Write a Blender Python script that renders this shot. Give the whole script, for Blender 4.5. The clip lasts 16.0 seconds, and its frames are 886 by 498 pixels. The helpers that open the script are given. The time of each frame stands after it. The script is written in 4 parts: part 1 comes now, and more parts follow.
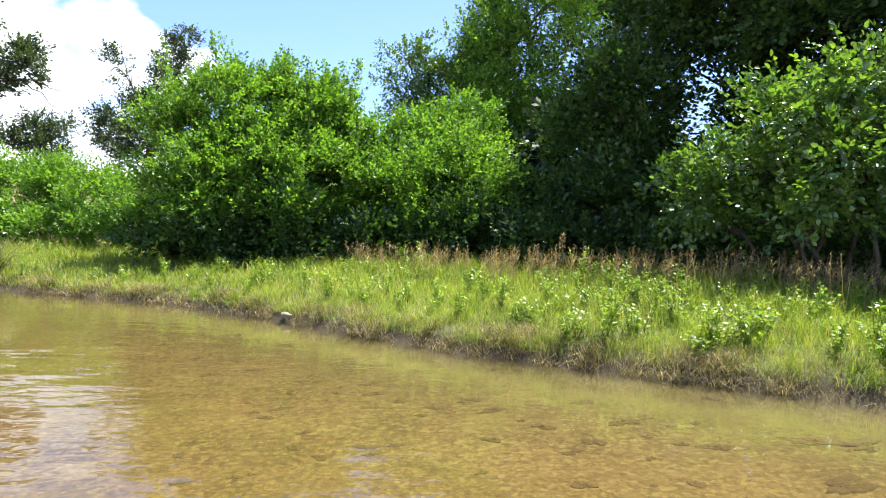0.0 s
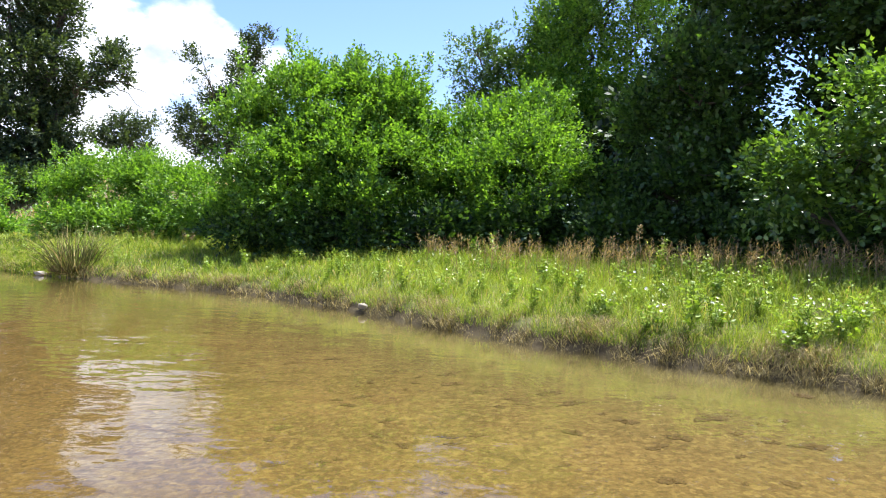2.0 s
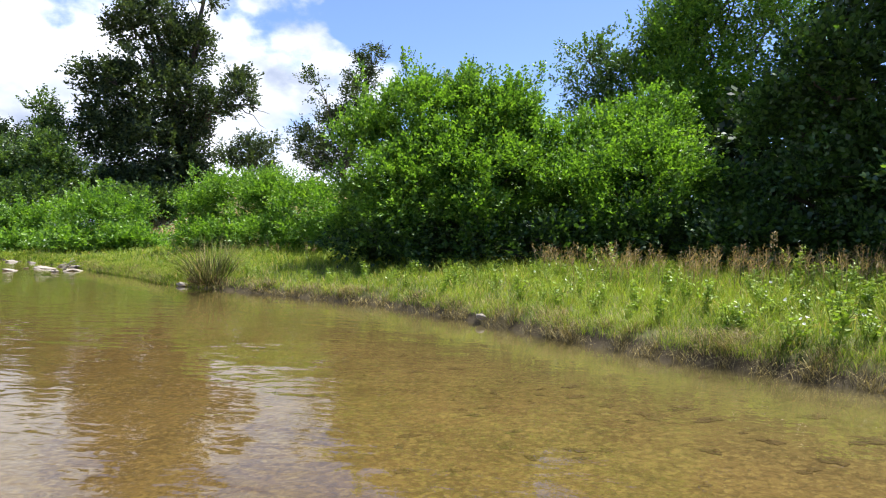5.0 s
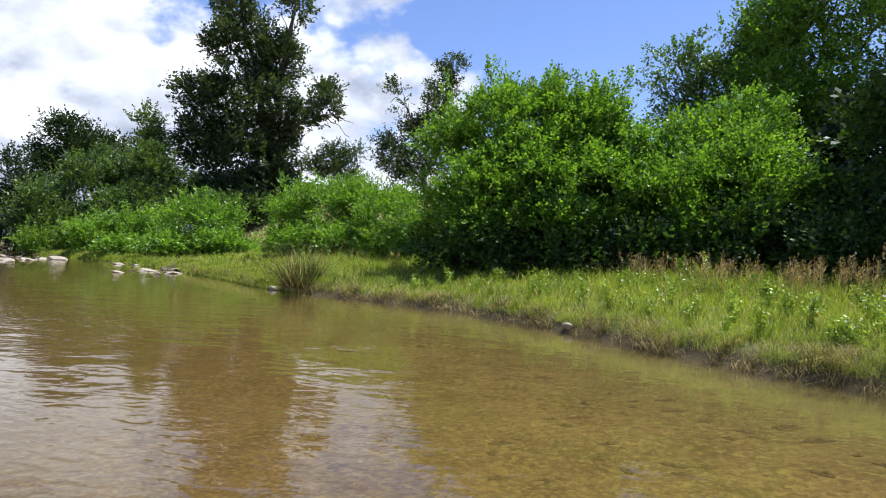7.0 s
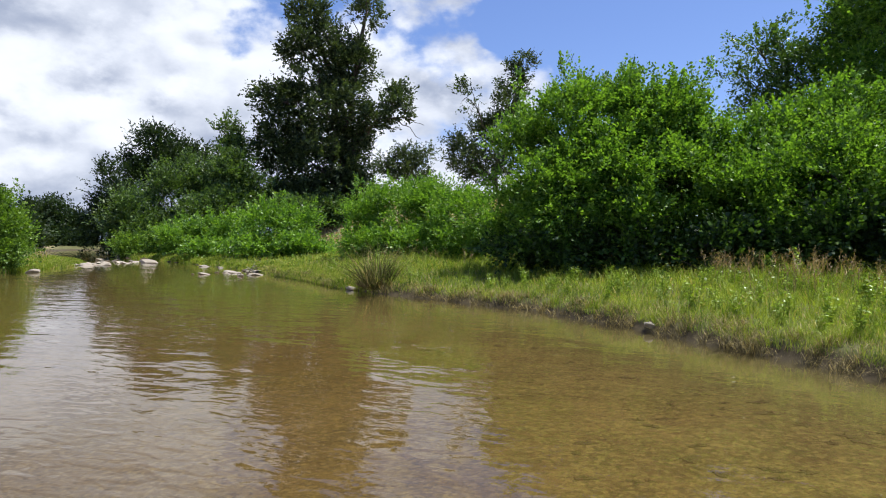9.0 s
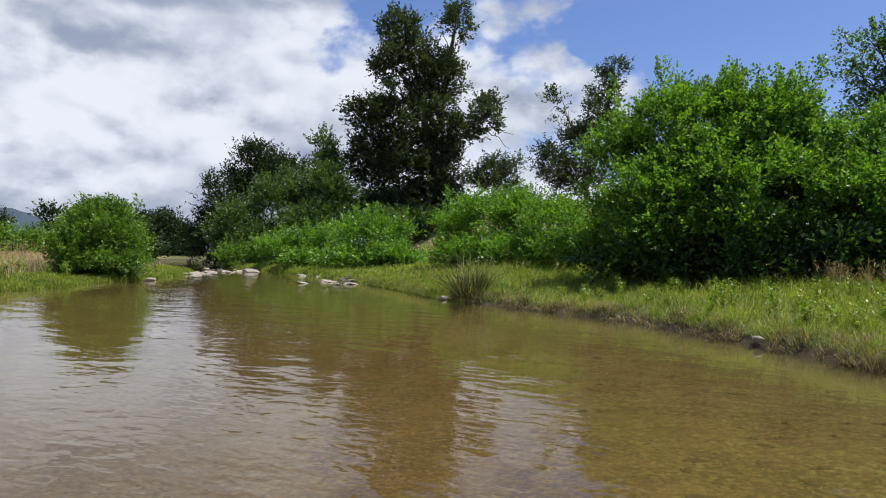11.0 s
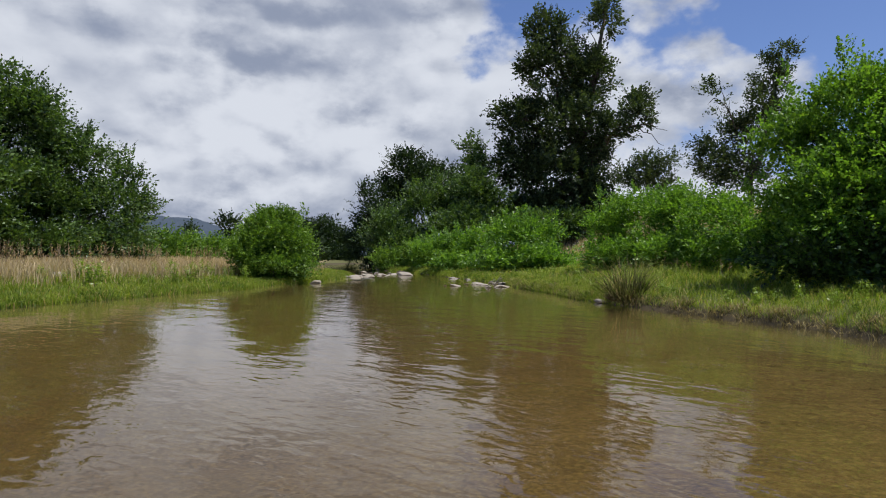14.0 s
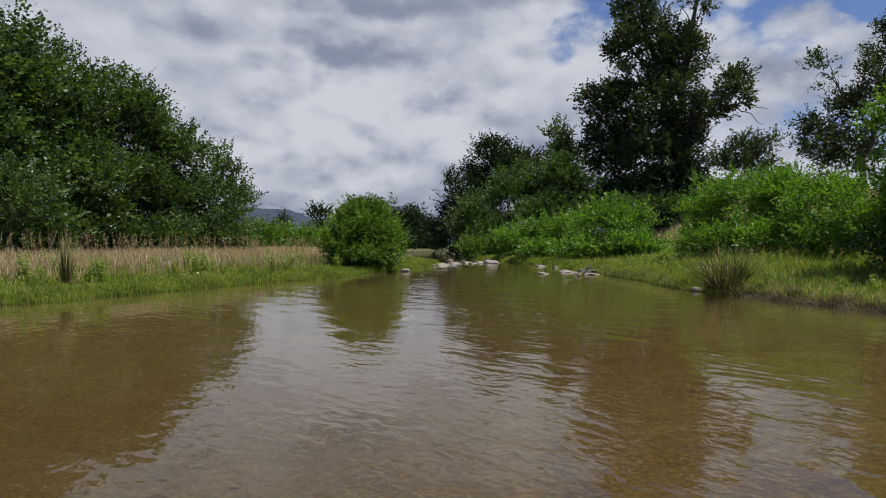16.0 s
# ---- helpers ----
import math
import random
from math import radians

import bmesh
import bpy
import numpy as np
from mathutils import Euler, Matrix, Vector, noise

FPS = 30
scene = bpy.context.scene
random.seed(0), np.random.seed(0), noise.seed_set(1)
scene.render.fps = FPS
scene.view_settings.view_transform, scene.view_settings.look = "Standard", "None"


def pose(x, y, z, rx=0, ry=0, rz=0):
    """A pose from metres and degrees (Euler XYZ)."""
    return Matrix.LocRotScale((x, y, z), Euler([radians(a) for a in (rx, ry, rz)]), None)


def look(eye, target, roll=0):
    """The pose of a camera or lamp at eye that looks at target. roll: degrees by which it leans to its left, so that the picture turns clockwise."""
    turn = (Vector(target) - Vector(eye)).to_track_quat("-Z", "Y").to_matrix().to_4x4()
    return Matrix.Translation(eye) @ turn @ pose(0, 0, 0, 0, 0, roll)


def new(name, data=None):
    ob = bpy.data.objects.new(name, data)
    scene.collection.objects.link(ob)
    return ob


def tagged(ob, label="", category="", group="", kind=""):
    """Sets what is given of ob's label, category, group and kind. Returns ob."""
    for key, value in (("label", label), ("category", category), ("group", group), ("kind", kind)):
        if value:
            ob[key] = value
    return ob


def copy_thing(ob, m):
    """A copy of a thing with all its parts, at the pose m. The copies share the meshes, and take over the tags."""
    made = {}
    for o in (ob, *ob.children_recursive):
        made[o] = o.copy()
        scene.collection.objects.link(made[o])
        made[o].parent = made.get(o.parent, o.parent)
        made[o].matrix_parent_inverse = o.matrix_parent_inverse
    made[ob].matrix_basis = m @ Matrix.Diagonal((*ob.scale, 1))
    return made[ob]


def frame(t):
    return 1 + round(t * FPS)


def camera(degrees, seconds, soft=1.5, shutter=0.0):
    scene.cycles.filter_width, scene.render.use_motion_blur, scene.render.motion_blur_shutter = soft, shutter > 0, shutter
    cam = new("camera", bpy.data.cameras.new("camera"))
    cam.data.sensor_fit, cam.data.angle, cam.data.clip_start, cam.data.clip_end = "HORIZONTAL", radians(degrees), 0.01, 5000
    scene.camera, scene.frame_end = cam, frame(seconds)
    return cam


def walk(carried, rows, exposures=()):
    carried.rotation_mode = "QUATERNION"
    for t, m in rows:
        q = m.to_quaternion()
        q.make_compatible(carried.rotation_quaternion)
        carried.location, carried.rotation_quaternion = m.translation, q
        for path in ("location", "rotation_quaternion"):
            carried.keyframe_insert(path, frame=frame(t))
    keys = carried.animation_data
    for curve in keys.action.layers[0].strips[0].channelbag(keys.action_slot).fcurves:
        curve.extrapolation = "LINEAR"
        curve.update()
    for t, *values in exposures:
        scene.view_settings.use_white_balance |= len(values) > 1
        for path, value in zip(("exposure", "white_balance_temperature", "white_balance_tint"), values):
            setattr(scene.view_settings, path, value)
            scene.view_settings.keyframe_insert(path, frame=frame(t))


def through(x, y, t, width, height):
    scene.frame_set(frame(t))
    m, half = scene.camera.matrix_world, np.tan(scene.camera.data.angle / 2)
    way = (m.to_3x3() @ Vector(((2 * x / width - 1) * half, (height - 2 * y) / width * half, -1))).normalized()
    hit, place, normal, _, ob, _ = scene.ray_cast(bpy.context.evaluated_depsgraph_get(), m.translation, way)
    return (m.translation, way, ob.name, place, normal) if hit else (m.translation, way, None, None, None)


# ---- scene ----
# The camera: seconds, place, yaw to the left, pitch up, roll.
cam = camera(67.83, 16.0, 1.1)
PATH = [
    (0.0, -0.000, 0.000, 0.850, 0.00, -0.10, 1.89),
    (0.5, -0.016, -0.004, 0.844, 1.50, -0.57, 1.95),
    (1.0, -0.044, -0.012, 0.851, 2.90, -0.59, 2.34),
    (1.5, -0.057, -0.016, 0.843, 4.11, -0.69, 2.21),
    (2.0, -0.077, -0.024, 0.847, 5.77, -0.97, 1.78),
    (2.5, -0.098, -0.041, 0.852, 7.51, -0.77, 1.67),
    (3.0, -0.113, -0.047, 0.841, 9.22, -1.03, 1.36),
    (5.5, -0.190, -0.053, 0.848, 16.87, -0.10, 1.32),
    (6.0, -0.210, -0.071, 0.845, 18.71, -0.04, 1.49),
    (6.5, -0.231, -0.092, 0.847, 20.41, -0.11, 1.63),
    (7.0, -0.251, -0.104, 0.844, 22.00, 0.15, 1.74),
    (7.5, -0.263, -0.124, 0.844, 23.69, 0.18, 1.26),
    (8.0, -0.277, -0.116, 0.832, 25.18, 0.01, 1.10),
    (10.5, -0.336, -0.213, 0.841, 33.59, 0.57, 1.12),
    (11.0, -0.352, -0.228, 0.840, 35.80, 0.71, 1.08),
    (11.5, -0.362, -0.269, 0.856, 38.03, 0.73, 0.94),
    (12.0, -0.372, -0.285, 0.849, 40.24, 1.00, 0.97),
    (12.5, -0.389, -0.301, 0.848, 42.11, 1.26, 1.17),
    (13.0, -0.398, -0.325, 0.851, 44.31, 1.11, 0.93),
    (13.5, -0.406, -0.348, 0.833, 46.53, 1.28, 0.93),
    (14.0, -0.424, -0.345, 0.830, 48.47, 0.78, 0.68),
    (14.5, -0.441, -0.354, 0.833, 50.42, 0.30, 0.56),
    (15.0, -0.439, -0.383, 0.835, 52.28, 0.05, 0.84),
    (15.5, -0.451, -0.399, 0.832, 53.91, -0.02, 0.43),
    (16.0, -0.470, -0.394, 0.831, 55.85, -0.32, 0.21),
]
EXPOSURES = [(0, 1.65), (3, 1.4), (7, 0.8), (11, 0.32), (13, 0.04), (14, 0.06), (15.5, 0.02), (16, -0.18)]
walk(cam, [(t, pose(x, y, z, 90 + p, 0, w) @ pose(0, 0, 0, 0, 0, r)) for t, x, y, z, w, p, r in PATH], EXPOSURES)
# ---- world, sun ----
SUN_AZ, SUN_EL = math.atan2(0.77, 0.64), radians(69)          # towards the sun: x, y direction and height
world = bpy.data.worlds.new("sky")
scene.world = world
world.use_nodes = True


class Nodes:
    """Small helper to write node trees."""

    def __init__(self, tree):
        self.tree = tree
        tree.nodes.clear()

    def add(self, kind, values=None, **props):
        n = self.tree.nodes.new(kind)
        for k, v in props.items():
            setattr(n, k, v)
        for k, v in (values or {}).items():
            if isinstance(v, bpy.types.NodeSocket):
                self.tree.links.new(v, n.inputs[k])
            else:
                n.inputs[k].default_value = v
        return n

    def math(self, op, a, b=0.0, c=0.0, clamp=False):
        return self.add("ShaderNodeMath", {0: a, 1: b, 2: c}, operation=op, use_clamp=clamp).outputs[0]

    def noise(self, vec, scale, detail=3.0, rough=0.5, distort=0.0):
        return self.add("ShaderNodeTexNoise", {"Vector": vec, "Scale": scale, "Detail": detail, "Roughness": rough, "Distortion": distort}).outputs[0]

    def ramp(self, fac, lo, hi):
        return self.add("ShaderNodeMapRange", {0: fac, 1: lo, 2: hi}, interpolation_type="SMOOTHSTEP").outputs[0]

    def mix(self, fac, a, b, blend="MIX"):
        return self.add("ShaderNodeMix", {0: fac, 6: a, 7: b}, data_type="RGBA", blend_type=blend).outputs[2]

    def vec(self, op, a, b=(0, 0, 0)):
        return self.add("ShaderNodeVectorMath", {0: a, 1: b}, operation=op).outputs[0]


def rgb(r, g, b):
    return (r, g, b, 1.0)


def build_sky():
    n = Nodes(world.node_tree)
    way = n.add("ShaderNodeTexCoord").outputs["Generated"]
    sky = n.add("ShaderNodeTexSky", sky_type="NISHITA", sun_disc=False, sun_elevation=SUN_EL,
                sun_rotation=math.pi / 2 - SUN_AZ, altitude=300, air_density=1.0, dust_density=0.6, ozone_density=1.6).outputs[0]
    xyz = n.add("ShaderNodeSeparateXYZ", {0: way})
    x, y, z = xyz.outputs
    flat = n.math("MAXIMUM", z, 0.0)
    p = n.add("ShaderNodeCombineXYZ", {0: n.math("ADD", x, CLOUD_SHIFT[0]), 1: n.math("ADD", y, CLOUD_SHIFT[1]), 2: n.math("MULTIPLY", flat, 1.5)}).outputs[0]
    big = n.noise(p, 1.5, 2.0, 0.5)

    def billow(at, detail):
        warp = n.add("ShaderNodeVectorMath", {0: n.add("ShaderNodeTexNoise", {"Vector": at, "Scale": 9.0, "Detail": detail * 0.5}).outputs["Color"], 3: 0.10}, operation="SCALE").outputs[0]
        puff = n.add("ShaderNodeTexVoronoi", {"Vector": n.vec("ADD", at, warp), "Scale": 4.8, "Detail": detail * 0.4, "Roughness": 0.5, "Smoothness": 0.8}, feature="SMOOTH_F1").outputs["Distance"]
        return n.math("MULTIPLY_ADD", puff, -0.42, n.math("ADD", n.noise(at, 3.0, detail, 0.6), 0.14))

    mid = billow(p, 9.0)
    soft = n.noise(n.vec("ADD", p, (0.3, 0.2, 0.4)), 3.1, 4.0, 0.5)
    # the cover thins out towards the north-east
    side = n.math("MULTIPLY_ADD", x, -0.60, n.math("MULTIPLY_ADD", y, -0.01, n.math("MULTIPLY", z, -1.0)))
    cover = n.math("ADD", n.math("MULTIPLY_ADD", big, 0.65, side), n.math("MULTIPLY", mid, 0.75))
    # open blue holes higher up
    hole = n.math("MULTIPLY", n.ramp(n.noise(n.vec("ADD", p, (1.9, 0.4, 0.2)), 3.4, 4.0, 0.55), 0.53, 0.68), n.ramp(z, 0.18, 0.36))
    cover = n.math("MULTIPLY_ADD", hole, -0.42, cover)
    cloud = n.ramp(cover, CLOUD_EDGE, CLOUD_EDGE + 0.10)
    depth = n.math("MULTIPLY", n.ramp(cover, CLOUD_EDGE + 0.05, CLOUD_EDGE + 0.35), n.ramp(soft, 0.35, 0.62))
    # heaped puffs at three sizes, lit from above: bright crests, grey bases
    heap_at = n.add("ShaderNodeCombineXYZ", {0: n.math("ADD", x, 7.1), 1: n.math("ADD", y, 4.4), 2: n.math("MULTIPLY", flat, 1.7)}).outputs[0]

    def heaps(at):
        stir = n.add("ShaderNodeVectorMath", {0: n.vec("SUBTRACT", n.add("ShaderNodeTexNoise", {"Vector": at, "Scale": 5.0, "Detail": 7.0, "Roughness": 0.62}).outputs["Color"], (0.5, 0.5, 0.5)), 3: 0.17}, operation="SCALE").outputs[0]
        at = n.vec("ADD", at, stir)
        total = 0.0
        for size, share, seed in ((3.2, 0.60, 0.0), (7.5, 0.34, 3.3), (17.0, 0.20, 8.1)):
            d = n.add("ShaderNodeTexVoronoi", {"Vector": n.vec("ADD", at, (seed, seed * 0.7, seed * 0.3)), "Scale": size, "Smoothness": 0.25}, feature="SMOOTH_F1").outputs["Distance"]
            total = n.math("MULTIPLY_ADD", d, -share, total)
        return total

    crisp = n.math("MULTIPLY_ADD", n.ramp(n.noise(n.vec("ADD", heap_at, (2.2, 0.9, 0.5)), 3.0, 3.0, 0.5), 0.36, 0.60), 2.0, 0.9)
    relief = n.math("MULTIPLY", n.math("SUBTRACT", heaps(heap_at), heaps(n.vec("ADD", heap_at, (0.008, 0.012, 0.042)))), crisp)
    mass = n.math("MULTIPLY_ADD", n.noise(heap_at, 3.6, 6.0, 0.52, 0.0), 1.9, n.math("MULTIPLY_ADD", depth, -0.14, -0.33))
    shade = n.ramp(n.math("ADD", mass, relief), -0.12, 1.10)
    white = n.mix(shade, rgb(*[5.4 * c for c in (0.79, 0.92, 1.24)]), rgb(*[11.4 * c for c in (0.935, 0.985, 1.09)]))
    low = n.ramp(z, 0.0, 0.10)
    blue = n.mix(1.0, sky, rgb(1.20, 1.31, 1.74), "MULTIPLY")
    haze = n.mix(low, rgb(6.2, 6.9, 7.6), blue)
    cloudy = n.mix(n.math("MULTIPLY", cloud, n.ramp(z, -0.01, 0.03)), haze, white)
    bg = n.add("ShaderNodeBackground", {"Color": cloudy, "Strength": SKY})
    out = n.add("ShaderNodeOutputWorld", {"Surface": bg.outputs[0]})
    return out


SKY, CLOUD_SHIFT, CLOUD_EDGE = 0.062, (3.2, 1.7), 0.50
build_sky()
sun = new("sun", bpy.data.lights.new("sun", "SUN"))
sun.data.energy, sun.data.angle, sun.data.color = 5.3, radians(0.55), (1.0, 0.95, 0.86)
sun_way = Vector((math.cos(SUN_AZ) * math.cos(SUN_EL), math.sin(SUN_AZ) * math.cos(SUN_EL), math.sin(SUN_EL)))
sun.matrix_world = look(sun_way * 60, (0, 0, 0))


# ---- materials ----
def material(name):
    m = bpy.data.materials.new(name)
    m.use_nodes = True
    return m, Nodes(m.node_tree)


def finish(n, shader):
    n.add("ShaderNodeOutputMaterial", {"Surface": shader})


def bump(n, height, strength, distance):
    return n.add("ShaderNodeBump", {"Strength": strength, "Distance": distance, "Height": height}).outputs[0]


def leaf_material(name, dark, light, through=0.4, gloss=0.12, rough=0.38, back=None):
    """Leaves: diffuse, let light through, and a waxy gloss; each leaf its own tint."""
    m, n = material(name)
    geo = n.add("ShaderNodeNewGeometry")
    rnd = geo.outputs["Random Per Island"]
    patch = n.noise(geo.outputs["Position"], 0.9, 2.0)
    tone = n.math("MULTIPLY_ADD", n.math("SUBTRACT", patch, 0.5), 0.9, rnd, clamp=True)
    col = n.mix(tone, rgb(*dark), rgb(*light))
    yellow = n.math("GREATER_THAN", rnd, 0.965)
    col = n.mix(n.math("MULTIPLY", yellow, 0.25), col, rgb(light[0] * 1.7, light[1] * 1.15, light[2] * 0.7))
    thru = n.mix(1.0, col, rgb(1.28, 1.40, 0.50), "MULTIPLY")
    d = n.add("ShaderNodeBsdfDiffuse", {"Color": col}).outputs[0]
    t = n.add("ShaderNodeBsdfTranslucent", {"Color": thru}).outputs[0]
    g = n.add("ShaderNodeBsdfGlossy", {"Color": rgb(0.9, 0.95, 1.0), "Roughness": rough}).outputs[0]
    body = n.add("ShaderNodeMixShader", {0: through, 1: d, 2: t}).outputs[0]
    edge = n.math("POWER", n.add("ShaderNodeLayerWeight", {"Blend": 0.5}).outputs["Facing"], 4.0)
    f = n.math("MULTIPLY_ADD", edge, 2.0 * gloss, gloss)
    finish(n, n.add("ShaderNodeMixShader", {0: f, 1: body, 2: g}).outputs[0])
    return m


def blade_material(name, dark, light, straw=0.06, through=0.35):
    m, n = material(name)
    geo = n.add("ShaderNodeNewGeometry")
    rnd = geo.outputs["Random Per Island"]
    patch = n.noise(geo.outputs["Position"], 1.6, 3.0)
    tone = n.math("MULTIPLY_ADD", n.math("SUBTRACT", patch, 0.5), 1.4, rnd, clamp=True)
    col = n.mix(tone, rgb(*dark), rgb(*light))
    col = n.mix(n.math("LESS_THAN", rnd, straw), col, rgb(0.42, 0.34, 0.16))
    d = n.add("ShaderNodeBsdfDiffuse", {"Color": col}).outputs[0]
    t = n.add("ShaderNodeBsdfTranslucent", {"Color": n.mix(1.0, col, rgb(1.4, 1.35, 0.6), "MULTIPLY")}).outputs[0]
    body = n.add("ShaderNodeMixShader", {0: through, 1: d, 2: t}).outputs[0]
    g = n.add("ShaderNodeBsdfGlossy", {"Color": rgb(0.8, 0.85, 0.7), "Roughness": 0.45}).outputs[0]
    finish(n, n.add("ShaderNodeMixShader", {0: 0.018, 1: body, 2: g}).outputs[0])
    return m


def rough_material(name, a, b, scale, rough=0.85, relief=0.02, fine=6.0):
    """Bark, stone, soil: two tones at two scales, with relief."""
    m, n = material(name)
    pos = n.add("ShaderNodeNewGeometry").outputs["Position"]
    big = n.noise(pos, scale, 5.0, 0.6)
    small = n.noise(pos, scale * fine, 4.0, 0.6)
    rnd = n.add("ShaderNodeObjectInfo").outputs["Random"]
    fac = n.math("ADD", n.math("MULTIPLY_ADD", big, 1.5, -0.45), n.math("MULTIPLY_ADD", small, 0.7, -0.35), clamp=True)
    col = n.mix(n.math("MULTIPLY_ADD", rnd, 0.25, n.math("MULTIPLY", fac, 0.85), clamp=True), rgb(*a), rgb(*b))
    h = n.math("ADD", big, n.math("MULTIPLY", small, 0.5))
    p = n.add("ShaderNodeBsdfPrincipled", {"Base Color": col, "Roughness": rough, "Normal": bump(n, h, 0.7, relief)})
    finish(n, p.outputs[0])
    return m


def ground_material():
    """Sandy bed under water, mud at the edge, soil with moss and litter on the banks, dry straw and sand where it is parched."""
    m, n = material("river_ground")
    geo = n.add("ShaderNodeNewGeometry")
    pos = geo.outputs["Position"]
    z = n.add("ShaderNodeSeparateXYZ", {0: pos}).outputs[2]
    dry = n.add("ShaderNodeAttribute", attribute_name="dry").outputs["Fac"]
    big, mid, fine = n.noise(pos, 0.55, 4.0, 0.6), n.noise(pos, 2.6, 5.0, 0.65), n.noise(pos, 24.0, 4.0, 0.75)
    grit = n.add("ShaderNodeTexVoronoi", {"Vector": pos, "Scale": 38.0}).outputs["Color"]
    gritv = n.add("ShaderNodeSeparateXYZ", {0: grit}).outputs[0]
    sand = n.mix(n.ramp(mid, 0.3, 0.7), rgb(0.104, 0.070, 0.033), rgb(0.178, 0.124, 0.062))
    sand = n.mix(n.math("MULTIPLY", n.ramp(big, 0.45, 0.65), 0.32), sand, rgb(0.130, 0.122, 0.030))
    sand = n.mix(n.math("MULTIPLY", n.math("POWER", gritv, 2.0), 0.6), sand, rgb(0.31, 0.245, 0.11))
    sand = n.mix(n.math("MULTIPLY", n.ramp(fine, 0.48, 0.62), 0.62), sand, rgb(0.07, 0.05, 0.025))
    mud = n.mix(mid, rgb(0.022, 0.017, 0.010), rgb(0.085, 0.066, 0.034))
    soil = n.mix(mid, rgb(0.05, 0.065, 0.02), rgb(0.15, 0.14, 0.06))
    straw = n.mix(mid, rgb(0.22, 0.17, 0.095), rgb(0.36, 0.29, 0.18))
    edge = n.math("MULTIPLY_ADD", n.math("SUBTRACT", mid, 0.5), 0.10, z)
    # olive near the edge: algae silt, plus the bank grass's reflection painted in
    silt = n.mix(mid, rgb(0.060, 0.058, 0.014), rgb(0.125, 0.115, 0.030))
    sand = n.mix(n.math("MULTIPLY", n.ramp(edge, -0.26, -0.08), 0.65), sand, silt)
    col = n.mix(n.ramp(edge, -0.05, 0.0), sand, mud)
    col = n.mix(n.ramp(edge, 0.05, 0.14), col, n.mix(dry, soil, straw))
    rough = n.math("MULTIPLY_ADD", n.ramp(edge, 0.0, 0.15), 0.15, 0.8)
    h = n.math("ADD", mid, n.math("MULTIPLY", fine, 0.25))
    p = n.add("ShaderNodeBsdfPrincipled", {"Base Color": col, "Roughness": rough, "Specular IOR Level": 0.2, "Normal": bump(n, h, 0.6, 0.05)})
    finish(n, p.outputs[0])
    return m


def water_material():
    """Shallow, slightly silty river water with small ripples."""
    m, n = material("river_water")
    pos = n.add("ShaderNodeNewGeometry").outputs["Position"]
    turned = n.add("ShaderNodeMapping", {"Vector": pos, "Rotation": (0, 0, radians(-33)), "Scale": (1.0, 1.9, 1.0)}).outputs[0]
    swell = n.noise(turned, 1.3, 2.0, 0.5, 0.4)
    ripple = n.noise(turned, 7.0, 1.5, 0.45, 0.5)
    calm = n.ramp(n.noise(pos, 0.35, 2.0), 0.35, 0.7)
    h = n.math("ADD", n.math("MULTIPLY", swell, 0.0105), n.math("MULTIPLY", ripple, n.math("MULTIPLY_ADD", calm, 0.0034, 0.0010)))
    depth = n.add("ShaderNodeAttribute", attribute_name="depth").outputs["Fac"]
    # the ripples die down towards the banks
    h = n.math("MULTIPLY", h, n.math("MULTIPLY_ADD", n.ramp(depth, 0.03, 0.30), 0.80, 0.22))
    normal = n.add("ShaderNodeBump", {"Strength": 1.0, "Distance": 1.0, "Height": h}).outputs[0]
    tint = [n.math("MULTIPLY", n.math("POWER", 2.718, n.math("MULTIPLY", depth, -k)), 0.98) for k in (0.8, 0.92, 1.75)]
    clear = n.add("ShaderNodeBsdfTransparent", {"Color": n.add("ShaderNodeCombineColor", {0: tint[0], 1: tint[1], 2: tint[2]}).outputs[0]}).outputs[0]
    silt = n.add("ShaderNodeBsdfDiffuse", {"Color": rgb(0.21, 0.140, 0.070)}).outputs[0]
    body = n.add("ShaderNodeMixShader", {0: n.math("MULTIPLY", n.ramp(depth, 0.15, 0.60), 0.20), 1: clear, 2: silt}).outputs[0]
    gloss = n.add("ShaderNodeBsdfGlossy", {"Color": rgb(1, 1, 1), "Roughness": 0.015, "Normal": normal}).outputs[0]
    f = n.add("ShaderNodeFresnel", {"IOR": 1.333, "Normal": normal}).outputs[0]
    finish(n, n.add("ShaderNodeMixShader", {0: f, 1: body, 2: gloss}).outputs[0])
    return m


M_GROUND, M_WATER = ground_material(), water_material()
M_HAZEL = leaf_material("hazel_leaf", (0.054, 0.124, 0.016), (0.205, 0.360, 0.052), 0.42, 0.024, 0.42)
M_ALDER = leaf_material("alder_leaf", (0.040, 0.090, 0.018), (0.160, 0.270, 0.045), 0.42, 0.05, 0.36)
# tall trees and undergrowth: the shade they stand in is put into the leaf colour
M_SHADED = leaf_material("shaded_tree_leaf", (0.015, 0.038, 0.010), (0.082, 0.160, 0.031), 0.36, 0.03, 0.50)
M_BIRCH = leaf_material("birch_leaf", (0.05, 0.10, 0.02), (0.10, 0.18, 0.04), 0.4, 0.05)
M_POPLAR = leaf_material("poplar_leaf", (0.021, 0.036, 0.015), (0.082, 0.118, 0.048), 0.30, 0.022, 0.5)
M_WOOD = leaf_material("woodland_leaf", (0.019, 0.043, 0.012), (0.125, 0.205, 0.052), 0.34, 0.03, 0.45)
M_WILLOW = leaf_material("willow_leaf", (0.050, 0.108, 0.015), (0.195, 0.320, 0.048), 0.34, 0.022, 0.45)
